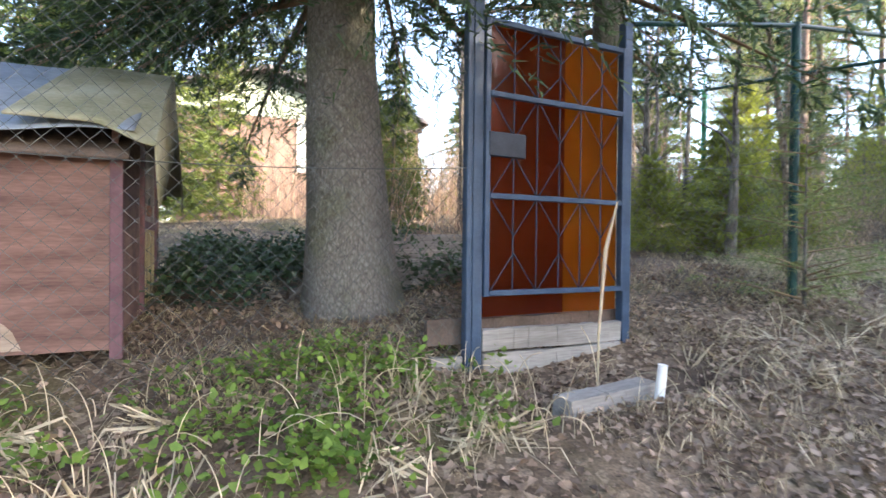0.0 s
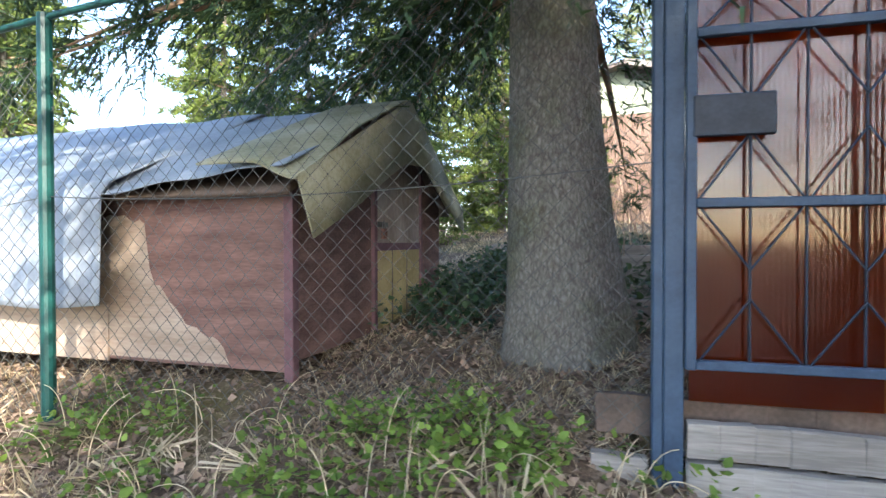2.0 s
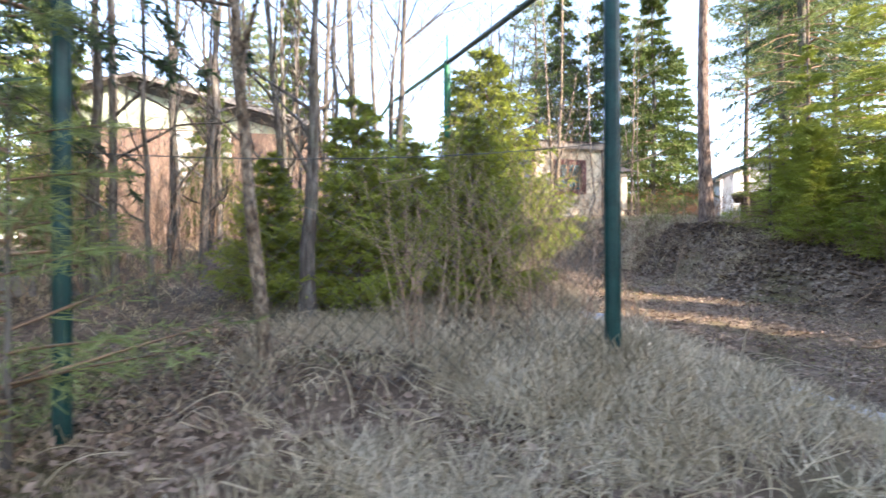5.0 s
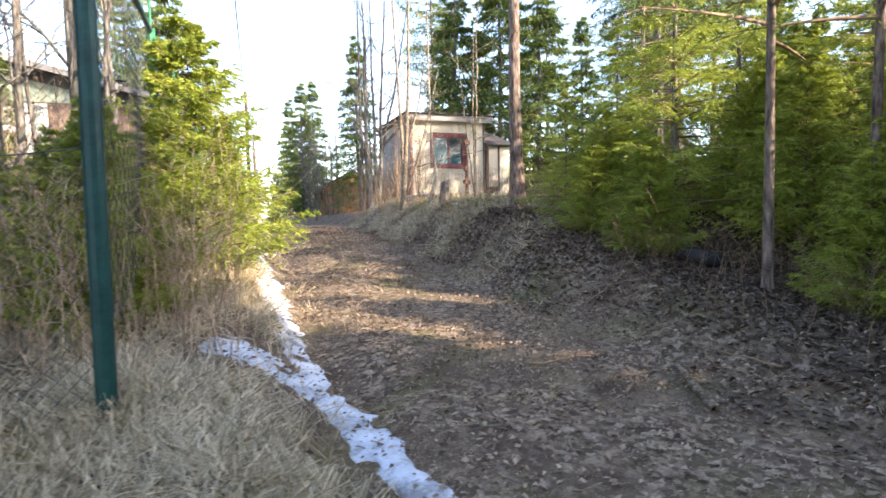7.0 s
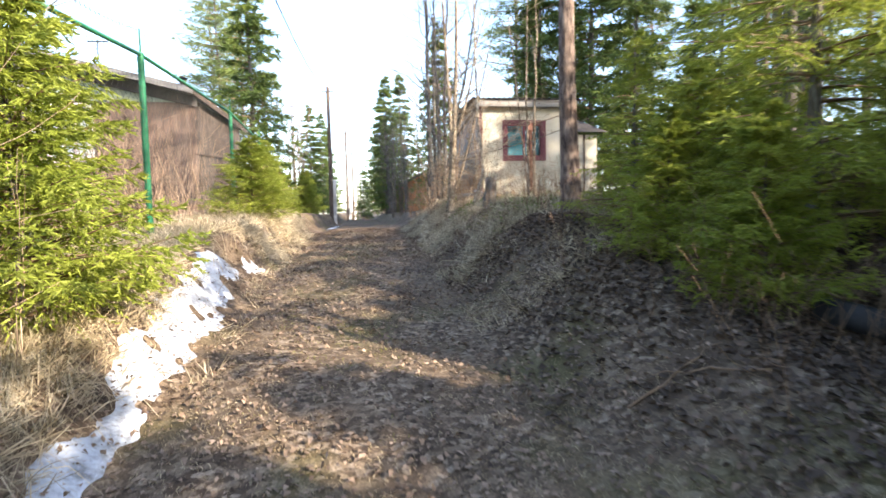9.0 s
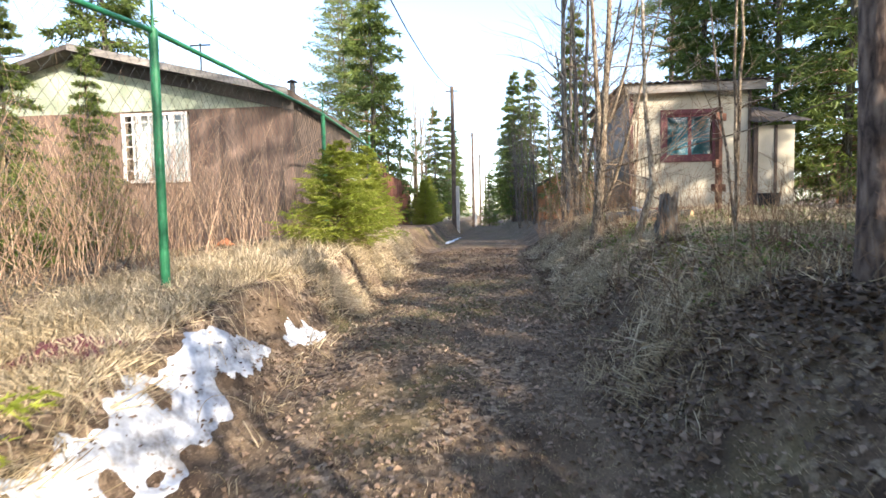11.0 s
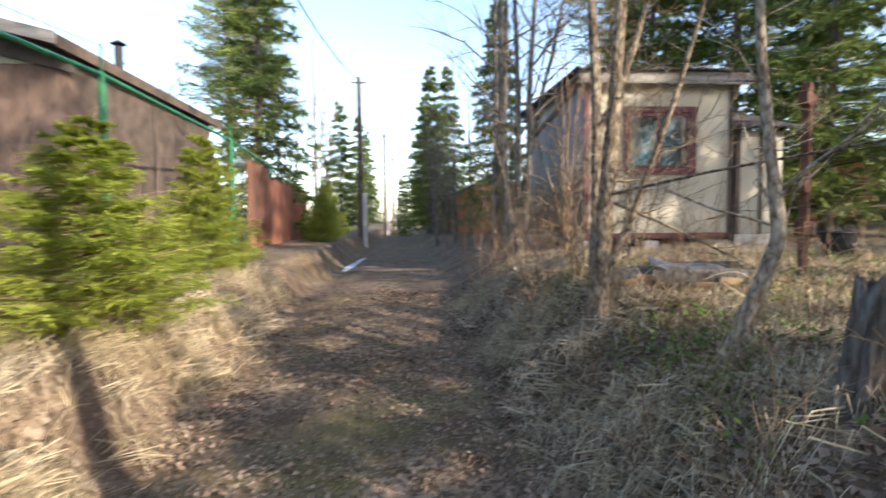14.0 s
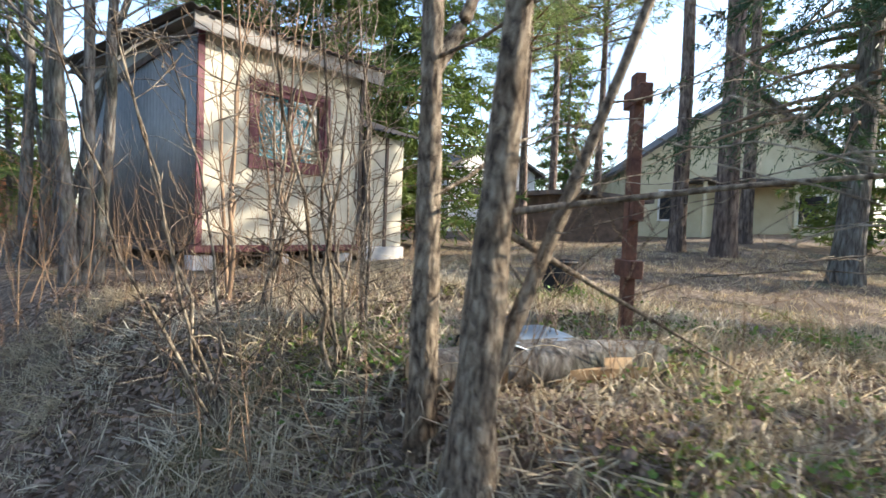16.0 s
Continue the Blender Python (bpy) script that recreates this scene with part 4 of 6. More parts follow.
def pavilion():
    e = thing("cabin", (13.13, 18.75, 2.78), 0, "cream rendered cabin with maroon window on brick piers", "house")
    W, D, H = 2.78, 4.6, 2.95
    part("south_wall", wall_with_hole(0, W, 0, H, 0.80, 2.02, 1.20, 2.28, 0, 0.12), M_cream, e, "cream rendered wall")
    part("east_wall", boxed(W - 0.12, W, 0.12, D, 0, H), M_cream, e)
    part("north_wall", boxed(0.12, W - 0.12, D - 0.12, D, 0, H), M_cream, e)
    part("west_wall", boxed(0, 0.12, 0.12, D, 0, H + 0.1), M_sheet, e)
    corrugated("metal_cladding", e, (-0.02, D), (-0.02, 0.05), 0.02, H - 0.55, H - 0.05, 0.11, 0.014, M_sheet, "grey corrugated metal cladding")
    part("verge_board", box(bmesh.new(), -0.055, -0.035, -0.0, D, -0.05, 0.05, m=Matrix.Translation((0, 0, H - 0.08)) @ Matrix.Rotation(-0.11, 4, 'X')), M_wood_dark, e)
    part("corner_trim", boxed(-0.05, 0.045, -0.03, -0.004, 0, H - 0.02, 0.004), M_maroon, e)
    part("corner_trim", boxed(W - 0.02, W + 0.05, -0.03, -0.004, 0, H - 0.02, 0.004), M_wood_dark, e)
    part("base_beam", boxed(-0.05, W + 0.03, -0.02, 0.15, -0.10, -0.002, 0.01), M_maroon, e)
    part("floor_deck", boxed(-0.02, W, 0.16, D, -0.12, -0.01), M_wood_dark, e)
    window_unit(e, 0.80, 2.02, 1.20, 2.28, 0.06, M_maroon, 2, 0.08)
    for x0, x1, z0, z1 in ((0.70, 0.81, 1.1, 2.38), (2.01, 2.12, 1.1, 2.38), (0.81, 2.01, 2.27, 2.38), (0.81, 2.01, 1.1, 1.21)):
        part("window_casing", boxed(x0, x1, -0.03, -0.003, z0, z1, 0.004), M_maroon, e)
    # teal sheet behind the panes stands in for the sky they mirror
    part("backing", boxed(0.82, 2.0, 0.3, 0.32, 1.0, 2.35), M_sky_teal, e)
    part("fascia", boxed(-0.2, W + 0.3, -0.24, -0.21, H - 0.20, H + 0.02, 0.004), M_wood_grey, e)
    part("soffit", boxed(-0.2, W + 0.3, -0.205, D + 0.2, H - 0.02, H + 0.005), M_wood_grey, e)
    # wavy slate roof
    nx, ny = 90, 24
    X, Y = np.meshgrid(np.linspace(-0.3, W + 0.4, nx), np.linspace(-0.34, D + 0.3, ny))
    Z = H + 0.055 + 0.10 * (Y / D) + 0.022 * np.sin(X * 2 * np.pi / 0.16)
    i = (np.arange(ny - 1)[:, None] * nx + np.arange(nx - 1)[None]).reshape(-1, 1)
    r = put("roof", mesh_from("roof", np.stack([X, Y, Z], -1).reshape(-1, 3), quads=i + [[0, 1, nx + 1, nx]]), M_roof, e, "wavy dark slate roof")
    r.modifiers.new("thick", 'SOLIDIFY').thickness = 0.012
    for x in (0.1, 1.3, W - 0.2):
        for y in (0.15, D - 0.3):
            part("pier", boxed(x - 0.15, x + 0.15, y - 0.12, y + 0.12, -0.7, -0.15, 0.01), M_concrete, e)
    # lean-to on the east side
    s = thing("lean_to_shed", (16.0, 18.7, 2.75), 0, "cream lean-to shed with sloping dark roof beside the cabin", "shed")
    part("front_wall", boxed(0.12, 0.95, 0, 0.1, 0, 1.95), M_cream, s)
    part("side_wall", boxed(0.85, 0.95, 0.11, 2.5, 0, 1.9), M_cream, s)
    part("post", boxed(0.0, 0.10, -0.03, 0.06, -0.3, 2.0, 0.005), M_wood_dark, s)
    part("post", boxed(0.48, 0.55, -0.03, -0.004, -0.1, 1.95, 0.005), M_wood_dark, s)
    part("base_sill", boxed(0.0, 1.0, -0.05, 0.12, -0.4, -0.01, 0.01), M_concrete, s)
    corrugated("roof", s, (-0.1, 0), (1.25, 0), 0, 0.01, 0.01, 0.14, 0.015, M_roof).matrix_local = Matrix.Translation((0, -0.25, 2.0)) @ Matrix.Rotation(radians(-72), 4, 'X') @ Matrix.Diagonal((1, 1, 260, 1))


pavilion()


def brown_house():
    e = thing("brown_house", (5.38, 16.3, 2.1), 0, "brown boarded house with low gable roof and barred window", "house")
    W, D, H = 7.0, 5.0, 3.18
    rx, rh = -4.6, 4.27
    bm = bmesh.new()
    def prism(bm, pts, y0, y1):
        a = [bm.verts.new((x, y0, z)) for x, z in pts]
        b = [bm.verts.new((x, y1, z)) for x, z in pts]
        bm.faces.new(a)
        bm.faces.new(b[::-1])
        for k in range(len(a)):
            bm.faces.new((a[k], b[k], b[(k + 1) % len(a)], a[(k + 1) % len(a)]))
        bmesh.ops.recalc_face_normals(bm, faces=bm.faces)
        return bm
    # boards of the front, each apart
    x = -W
    k = 0
    while x < -0.02:
        x1 = min(x + 0.17, 0)
        if not (-3.82 < (x + x1) / 2 < -2.26):
            part("board", boxed(x + 0.004, x1 - 0.004, -0.02 - 0.004 * (k % 2), 0.0, -0.2, 3.0), M_brown, e)
        else:
            part("board", boxed(x + 0.004, x1 - 0.004, -0.02 - 0.004 * (k % 2), 0.0, -0.2, 1.42), M_brown, e)
        x = x1
        k += 1
    part("front_wall", wall_with_hole(-W, 0, -0.3, 3.0, -3.8, -2.28, 1.44, 2.95, 0.004, 0.15), M_brown, e)
    part("gable", prism(bmesh.new(), [(-W, 3.002), (0, 3.002), (0, H), (rx, rh), (-W, rh - 0.62)], -0.03, 0.15), M_pale_green, e, "faded pale green gable boards")
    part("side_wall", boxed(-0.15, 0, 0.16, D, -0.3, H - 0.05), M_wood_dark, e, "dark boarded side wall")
    part("back_wall", boxed(-W, -0.16, D - 0.15, D, -0.3, H), M_brown, e)
    part("far_wall", boxed(-W, -W + 0.15, 0.16, D - 0.16, -0.3, H), M_brown, e)
    sl = math.atan2(rh - H, -rx)
    part("roof", prism(bmesh.new(), [(0.14, H - 0.035), (rx, rh), (-W - 0.4, rh - 0.75), (-W - 0.4, rh - 0.66), (rx, rh + 0.10), (0.14, H + 0.065)], -0.5, D + 0.4), M_roof, e, "dark felt roof")
    part("barge_board", prism(bmesh.new(), [(0.15, H - 0.075), (rx, rh - 0.04), (rx, rh + 0.11), (0.15, H + 0.075)], -0.535, -0.503), M_wood_grey, e)
    # dark band below the verge: eave shade carried by this board's colour
    part("eave_shade_frieze", prism(bmesh.new(), [(0.1, H - 0.30), (rx, rh - 0.28), (rx, rh - 0.005), (0.1, H - 0.04)], -0.09, -0.034), M_roof, e, "frieze board darkened for the shade under the roof verge")
    part("eave_board", boxed(0.145, 0.17, -0.5, D + 0.4, H - 0.1, H + 0.05), M_wood_dark, e)
    w = window_unit(e, -3.8, -2.28, 1.44, 2.95, -0.03, M_white, 4, 0.06)
    for z in np.linspace(1.7, 2.75, 5):
        tube_part("grille_bar", [([(-3.78, -0.10, z), (-2.3, -0.10, z)], 0.012)], M_white, w, sides=5)
    for xx in np.linspace(-3.7, -2.38, 8):
        tube_part("grille_bar", [([(xx, -0.11, 1.46), (xx, -0.11, 2.93)], 0.012)], M_white, w, sides=5)
    part("backing", boxed(-3.75, -2.3, 0.2, 0.22, 1.4, 2.95), M_white, e, "white curtain")
    pipe = tube_part("stove_pipe", [([(-1.48, 4.2, 3.3), (-1.48, 4.2, 4.55)], 0.08)], M_black, e, "black stove pipe", sides=12)
    tube_part("pipe_cap", [([(-1.48, 4.2, 4.60), (-1.48, 4.2, 4.68)], [0.16, 0.02])], M_black, pipe, sides=12)
    m = tube_part("aerial", [([(-2.6, 1.2, rh - 0.7), (-2.6, 1.2, rh + 0.55)], 0.02)], M_wire, e)
    tube_part("aerial_bar", [([(-2.85, 1.2, rh + 0.5), (-2.35, 1.2, rh + 0.5)], 0.02)], M_wire, m)


brown_house()


def plain_house(name, at, rz, W, D, H, ridge, wall, roof, label, windows=(), over=0.35):
    """A far house: gable towards local -y."""
    e = thing(name, at, rz, label, "house")
    bm = bmesh.new()
    pts = [(0, -0.6), (W, -0.6), (W, H), (W / 2, ridge), (0, H)]
    a = [bm.verts.new((x, 0, z)) for x, z in pts]
    b = [bm.verts.new((x, D, z)) for x, z in pts]
    bm.faces.new(a)
    bm.faces.new(b[::-1])
    for k in range(5):
        bm.faces.new((a[k], b[k], b[(k + 1) % 5], a[(k + 1) % 5]))
    bmesh.ops.recalc_face_normals(bm, faces=bm.faces)
    part("wall", bm, wall, e)
    for sx in (0, 1):
        bm = bmesh.new()
        sl = (ridge - H) / (W / 2)
        x0 = -over if sx == 0 else W + over
        pr = [(x0, H - over * sl + 0.02), (W / 2, ridge + 0.02), (W / 2, ridge + 0.16), (x0, H - over * sl + 0.16)]
        a = [bm.verts.new((x, -over, z)) for x, z in pr]
        b = [bm.verts.new((x, D + over, z)) for x, z in pr]
        bm.faces.new(a)
        bm.faces.new(b[::-1])
        for k in range(4):
            bm.faces.new((a[k], b[k], b[(k + 1) % 4], a[(k + 1) % 4]))
        bmesh.ops.recalc_face_normals(bm, faces=bm.faces)
        part("roof", bm, roof, e)
    for x0, x1, z0, z1 in windows:
        w = part("window", boxed(x0, x1, -0.03, -0.004, z0, z1, 0.004), M_white, e)
        part("pane", boxed(x0 + 0.08, x1 - 0.08, -0.036, -0.031, z0 + 0.08, z1 - 0.08), M_black, w)
    return e


yh = plain_house("yellow_house", (31.6, 19.9, 2.5), -56, 9.0, 8, 3.4, 6.6, M_yellow, M_roof, "pale yellow house with porch roof behind pines", ((1.2, 2.2, 1.2, 2.5), (6.6, 7.8, 1.2, 2.5)))
part("porch_roof", boxed(2.2, 7.5, -1.6, 0.0, 2.75, 2.9, 0.01), M_roof, yh)
for x in (2.5, 4.2, 5.8, 7.2):
    part("porch_post", boxed(x - 0.06, x + 0.06, -1.5, -1.38, -0.2, 2.74), M_yellow, yh)
part("porch_base", boxed(2.2, 8.4, -1.7, -0.02, -0.3, 0.35, 0.02), M_rust, yh)
plain_house("white_house", (27.6, 26.2, 2.6), -22, 4.6, 6, 3.1, 4.2, M_white, M_roof, "white house seen through pines", ((1.0, 1.7, 1.5, 2.4),))
plain_house("dark_shed", (24.2, 21.0, 2.6), -44, 4.4, 3, 1.55, 1.75, M_wood_dark, M_roof, "low dark timber shed at the clearing's edge")
plain_house("brick_house", (24.5, 29.5, 2.6), -40, 3.4, 4, 2.4, 3.0, M_orange, M_roof, "low red brick house among trees", ((1.0, 1.6, 1.3, 2.0),))
plain_house("orange_cottage", (12.4, 36.0, 2.0), 0, 3.5, 5, 2.3, 3.2, M_orange, M_roof, "orange-brown cottage beyond bare thicket")


# plank fence further along the lane
pf = thing("plank_fence", (5.9, 22.3, hz(5.9, 22.3)), 92, "red-brown plank fence along the lane", "fence")
for k in range(60):
    h = 1.95 + 0.05 * math.sin(k * 1.7) + (0.25 if k < 14 else 0)
    part("plank", boxed(k * 0.165, k * 0.165 + 0.15, -0.012, 0.012, -0.2, h, 0.003), M_redfence, pf)
for z in (0.4, 1.5):
    part("rail", boxed(0, 9.9, 0.014, 0.06, z, z + 0.08), M_wood_dark, pf)


# ---- utility poles and cable ----
def utility_pole(x, y, top):
    z0 = hz(x, y) - 0.3
    e = thing("utility_pole", (x, y, z0), 0, "weathered wooden utility pole beside the lane", "pole", "lane utility poles")
    h = top - z0
    tube_part("pole", [([(0, 0, 0), (0.02, 0, h * 0.5), (0, 0.02, h)], [0.14, 0.12, 0.095])], M_wood_dark, e, sides=10)
    part("stub", boxed(0.12, 0.30, -0.1, 0.1, 0.0, 2.6, 0.01), M_concrete, e, "concrete stub")
    tube_part("arm", [([(-0.35, 0, h - 0.25), (0.35, 0, h - 0.25)], 0.035)], M_wood_dark, e, sides=6)
    for s in (-0.3, 0.3):
        tube_part("insulator", [([(s, 0, h - 0.22), (s, 0, h - 0.08)], [0.035, 0.02])], M_white, e, sides=8)


for x, y, z in ((7.68, 34.2, 9.7), (8.2, 52, 10.0), (8.5, 70, 10.2), (9.0, 90, 10.5), (9.4, 112, 10.7)):
    utility_pole(x, y, z)
cab = thing("overhead_cable", (0, 0, 0), 0, "black overhead cable sagging along the lane", "cable")
wire("span", cab, [(7.68, 34.2, 9.6), (7.4, -8, 9.0)], 0.016, M_black, 2.1)
wire("span", cab, [(7.68, 34.2, 9.6), (8.2, 52, 9.9), (8.5, 70, 10.1)], 0.018, M_black, 0.8)


# ---- trees ----
SP_BIG = conifer_mesh(11, 15, 4.3, 2.7, 0.5, 8, 24, 20, 0.12, 0.020, droop=0.40, rise=0.03, spread=0.30, hang=1.3)
big = conifer("spruce_tree", SP_BIG, trunk_mesh(3, 15, 0.30, 0.0, 1.35, 20), (0.80, 4.02), 20, 1.0, M_needle_d, M_bark_scaly, "old spruce with thick grey trunk and drooping boughs")
skirt(big, conifer_mesh(31, 6.2, 4.7, 2.5, 0.33, 13, 30, 26, 0.09, 0.016, droop=0.36, rise=0.06, power=0.2, spread=0.24, hang=1.5, two=3, loose=0.42, arc=(80, 262)), M_needle_d)
SP_MID = conifer_mesh(12, 11, 2.1, 2.6, 0.45, 6, 16, 16, 0.10, 0.024, droop=0.35, hang=1.0)
conifer("spruce_tree", SP_MID, trunk_mesh(5, 11, 0.165, 0.0, 1.3), (3.03, 3.95), 0, 1.0, M_needle_d, M_bark_scaly, "slim grey-trunked spruce behind the fence")
# bushy spruces of the lane
SP_YOUNG = conifer_mesh(13, 2.6, 1.15, 0.08, 0.15, 11, 16, 15, 0.052, 0.015, droop=0.22, rise=0.42, spread=0.40, power=0.75, loose=0.38)
yt = trunk_mesh(6, 2.6, 0.035, 0, 1.2, 8)
a = conifer("young_spruce", SP_YOUNG, yt, (7.2, 6.0), 0, 0.92, M_needle_y, M_bark, "bushy yellow-green young spruce on the bank", "lane spruces")
copies(a, [(6.70, 4.85, 100, 0.6)])
bushy = conifer("young_spruce", SP_YOUNG, yt, (7.25, 13.25), 200, 1.0, M_needle_y, M_bark, "wide sunlit yellow-green young spruce on the bank", "lane spruces")
bushy.scale = (0.88, 0.88, 0.62)
b = conifer("young_spruce", SP_YOUNG, yt, (7.05, 16.2), 40, 0.72, M_needle, M_bark, "darker young spruce below the brown house", "lane spruces")
copies(b, [(6.9, 27.5, 10, 0.7), (6.6, 30.5, 80, 0.9)])
SP_ROAD = conifer_mesh(14, 4.2, 1.45, 0.3, 0.25, 8, 18, 15, 0.058, 0.012, droop=0.28, rise=0.2, spread=0.40, hang=0.7, loose=0.38)
rt = trunk_mesh(7, 4.4, 0.06, 0, 1.2, 10)
c = conifer("roadside_spruce", SP_ROAD, rt, (12.75, 5.9), 0, 1.0, M_needle_y, M_bark, "full yellow-green spruce on the lane bank", "roadside spruces")
copies(c, [(13.3, 7.7, 120, 0.7)])
c2 = conifer("roadside_spruce", SP_ROAD, rt, (15.0, 5.0), 70, 0.95, M_needle, M_bark, "dense green spruce on the lane bank", "roadside spruces")
copies(c2, [(15.6, 7.0, 20, 0.82), (11.95, 7.1, 210, 0.45), (14.6, 6.6, 250, 1.0), (17.2, 5.6, 90, 1.5)])
low = conifer("low_spruce", SP_YOUNG, yt, (13.2, 3.1), 30, 0.8, M_needle_y, M_bark, "dense yellow-green low spruce in the roadside undergrowth", "undergrowth spruces")
copies(low, [(11.85, 5.3, 15, 0.5), (11.75, 6.2, 95, 0.46), (12.25, 3.3, 160, 0.5), (12.4, 6.8, 300, 0.6), (12.9, 4.3, 80, 0.72), (14.2, 2.4, 10, 1.0), (14.2, 3.9, 140, 0.95), (13.5, 5.2, 60, 0.75), (15.3, 3.2, 200, 1.15), (12.2, 2.2, 250, 0.62), (13.4, 1.6, 310, 0.9), (15.0, 5.9, 20, 1.0), (16.3, 4.6, 110, 1.2), (14.0, 8.3, 50, 0.7)])
SP_HIGH = conifer_mesh(15, 9, 1.15, 2.4, 0.42, 5, 9, 9, 0.085, 0.014, droop=0.2, rise=0.2)
d = conifer("slender_spruce", SP_HIGH, trunk_mesh(8, 9, 0.046, 0, 1.2), (11.95, 3.95), 0, 1.0, M_needle, M_bark_pine, "slender spruce with bare lower trunk", "slender spruces")
copies(d, [(12.7, 3.55, 130, 1.0), (15.4, 9.6, 60, 1.1)])
# lane pine and tall trees with high crowns
PINE = conifer_mesh(16, 13, 2.0, 6.0, 0.45, 6, 11, 11, 0.16, 0.03, droop=0.05, rise=0.25, power=0.45, spread=0.5)
pt = trunk_mesh(9, 13, 0.135, 0, 1.25)
e = conifer("pine_tree", PINE, pt, (11.75, 8.2), 0, 0.85, M_needle_p, M_bark_pine, "tall pine with bare reddish-grey trunk", "tall pines")
copies(e, [(20.0, 13.85, 40, 1.45), (19.9, 14.6, 80, 1.1), (27.4, 21.2, 130, 1.3), (28, 19.7, 220, 1.25), (23.8, 20.2, 15, 1.0), (25.5, 14.5, 60, 1.3),
           (16.8, 27, 30, 1.1), (30, 24, 10, 1.2), (33, 27, 70, 1.2), (26, 31, 200, 1.1), (1.3, 36, 0, 1.15), (2.9, 34.5, 90, 1.0), (0.2, 39, 60, 1.2)])
SP_FAR = conifer_mesh(17, 12, 2.5, 0.8, 0.46, 7, 10, 7, 0.26, 0.065, droop=0.3)
ft = trunk_mesh(10, 12, 0.16, 0, 1.2, 8)
f = conifer("spruce_tree", SP_FAR, ft, (19.0, 20.0), 0, 0.9, M_needle, M_bark, "broad green spruce behind the cabin, also copied as unseen shade tree", "background spruces")
SP_HANG = conifer_mesh(19, 12, 2.5, 2.1, 0.5, 7, 18, 15, 0.10, 0.02, droop=0.5, rise=0.05, hang=1.4, spread=0.32)
conifer("spruce_tree", SP_HANG, trunk_mesh(15, 12, 0.17, 0.0, 1.3), (17.9, 12.0), 120, 1.0, M_needle_d, M_bark, "dark spruce with hanging boughs at the clearing")
copies(f, [(24.5, 9.0, 60, 1.1), (4.2, 30.0, 10, 1.12), (18.6, 22.8, 40, 1.1), (16.9, 24.0, 160, 1.0), (6.0, 41, 140, 0.65), (11.2, 38.5, 30, 0.78), (12.6, 44, 80, 0.9), (14.0, 33, 200, 0.9),
           (19.5, 33, 20, 1.0), (24, 37, 90, 1.1), (30, 33, 0, 1.1), (36, 25, 50, 1.1), (40, 17, 120, 1.2), (38, 8, 200, 1.2), (11.6, 56, 0, 1.0), (5.5, 60, 45, 0.9),
           (12.6, 75, 0, 1.1), (4.5, 85, 0, 1.1), (-3, 30, 20, 0.62), (-6, 26, 100, 1.35), (-9, 20, 30, 1.0), (-11, 14, 200, 1.0), (-13, 9, 0, 1.0), (-8, 33, 0, 0.7),
           (3.4, 11.5, 0, 0.3), (-3.5, 12, 30, 0.7), (-0.5, 14.5, 60, 0.5), (2.3, 8.3, 20, 0.26)])
sy = conifer("background_spruce", SP_FAR, ft, (26.5, 9.5), 0, 0.5, M_needle_y, M_bark, "small sunlit spruce at the forest edge", "background spruces")
copies(sy, [(20, 9.2, 0, 0.36), (17.5, 8.2, 120, 0.40), (27, 12, 20, 0.8), (9.6, 45, 0, 0.35), (3.2, 13.2, 40, 0.3), (-2.5, 9.5, 0, 0.4), (-4.2, 8.6, 70, 0.5), (-6.0, 9.8, 200, 0.6), (-1.6, 12.0, 120, 0.55)])
# unseen forest added behind and beside the start, which keeps the lane in shade
g = np.random.default_rng(5)
ring = []
for _ in range(400):
    if len(ring) >= 22:
        break
    k, c = g.uniform(7, 26), g.uniform(-1.0, 10.2)
    p = (c * 0.5 + 0.7 * k, c * 0.5 - 0.72 * k)
    if p[1] < -4.5 and (p[0] - 2) > 0.74 * (3 - p[1]) and all(math.dist(p, q) > 2.0 for q in ring):
        ring.append(p)
copies(f, [(x, y, float(g.uniform(0, 360)), float(g.uniform(0.8, 1.25))) for x, y in ring])
# unseen spruces added as sun blockers, heights set by the shade wanted
copies(f, [(19.5, 2.3, 10, 0.46), (18.3, 4.0, 70, 0.42), (21.3, 1.6, 200, 0.52), (14.0, -0.9, 120, 0.42), (14.6, -3.4, 40, 0.80), (18.6, -7.2, 90, 0.95)])
copies(c2, [(13.7, 0.9, 30, 0.8), (15.0, -0.6, 80, 1.0)])
copies(f, [(6 + 52 * math.sin(radians(a)), 4 - 52 * math.cos(radians(a)), 13.0 * a, 0.62 + 0.1 * math.sin(a)) for a in range(-80, 30, 7)])
copies(f, [(-12, -2, 140, 0.9), (-14, 3, 0, 1.1), (-18, 12, 0, 1.2), (-20, 22, 0, 1.2)])

# shrubs and young pine by the fence
shrub = conifer("juniper_shrub", SP_YOUNG, yt, (5.75, 5.0), 0, 0.68, M_needle_d, M_bark, "low dark green juniper bush behind the fence")
copies(shrub, [(6.3, 5.5, 100, 0.55), (5.0, 5.5, 200, 0.5)])
PINE_YOUNG = conifer_mesh(18, 1.75, 0.8, 0.12, 0.22, 5, 9, 11, 0.09, 0.006, droop=0.08, rise=0.25, power=0.5, spread=0.3)
conifer("young_pine", PINE_YOUNG, trunk_mesh(12, 1.75, 0.018, 0, 1.2, 8), (4.25, 2.95), 0, 1.0, M_needle_p, M_bark, "soft green young pine in front of the fence")

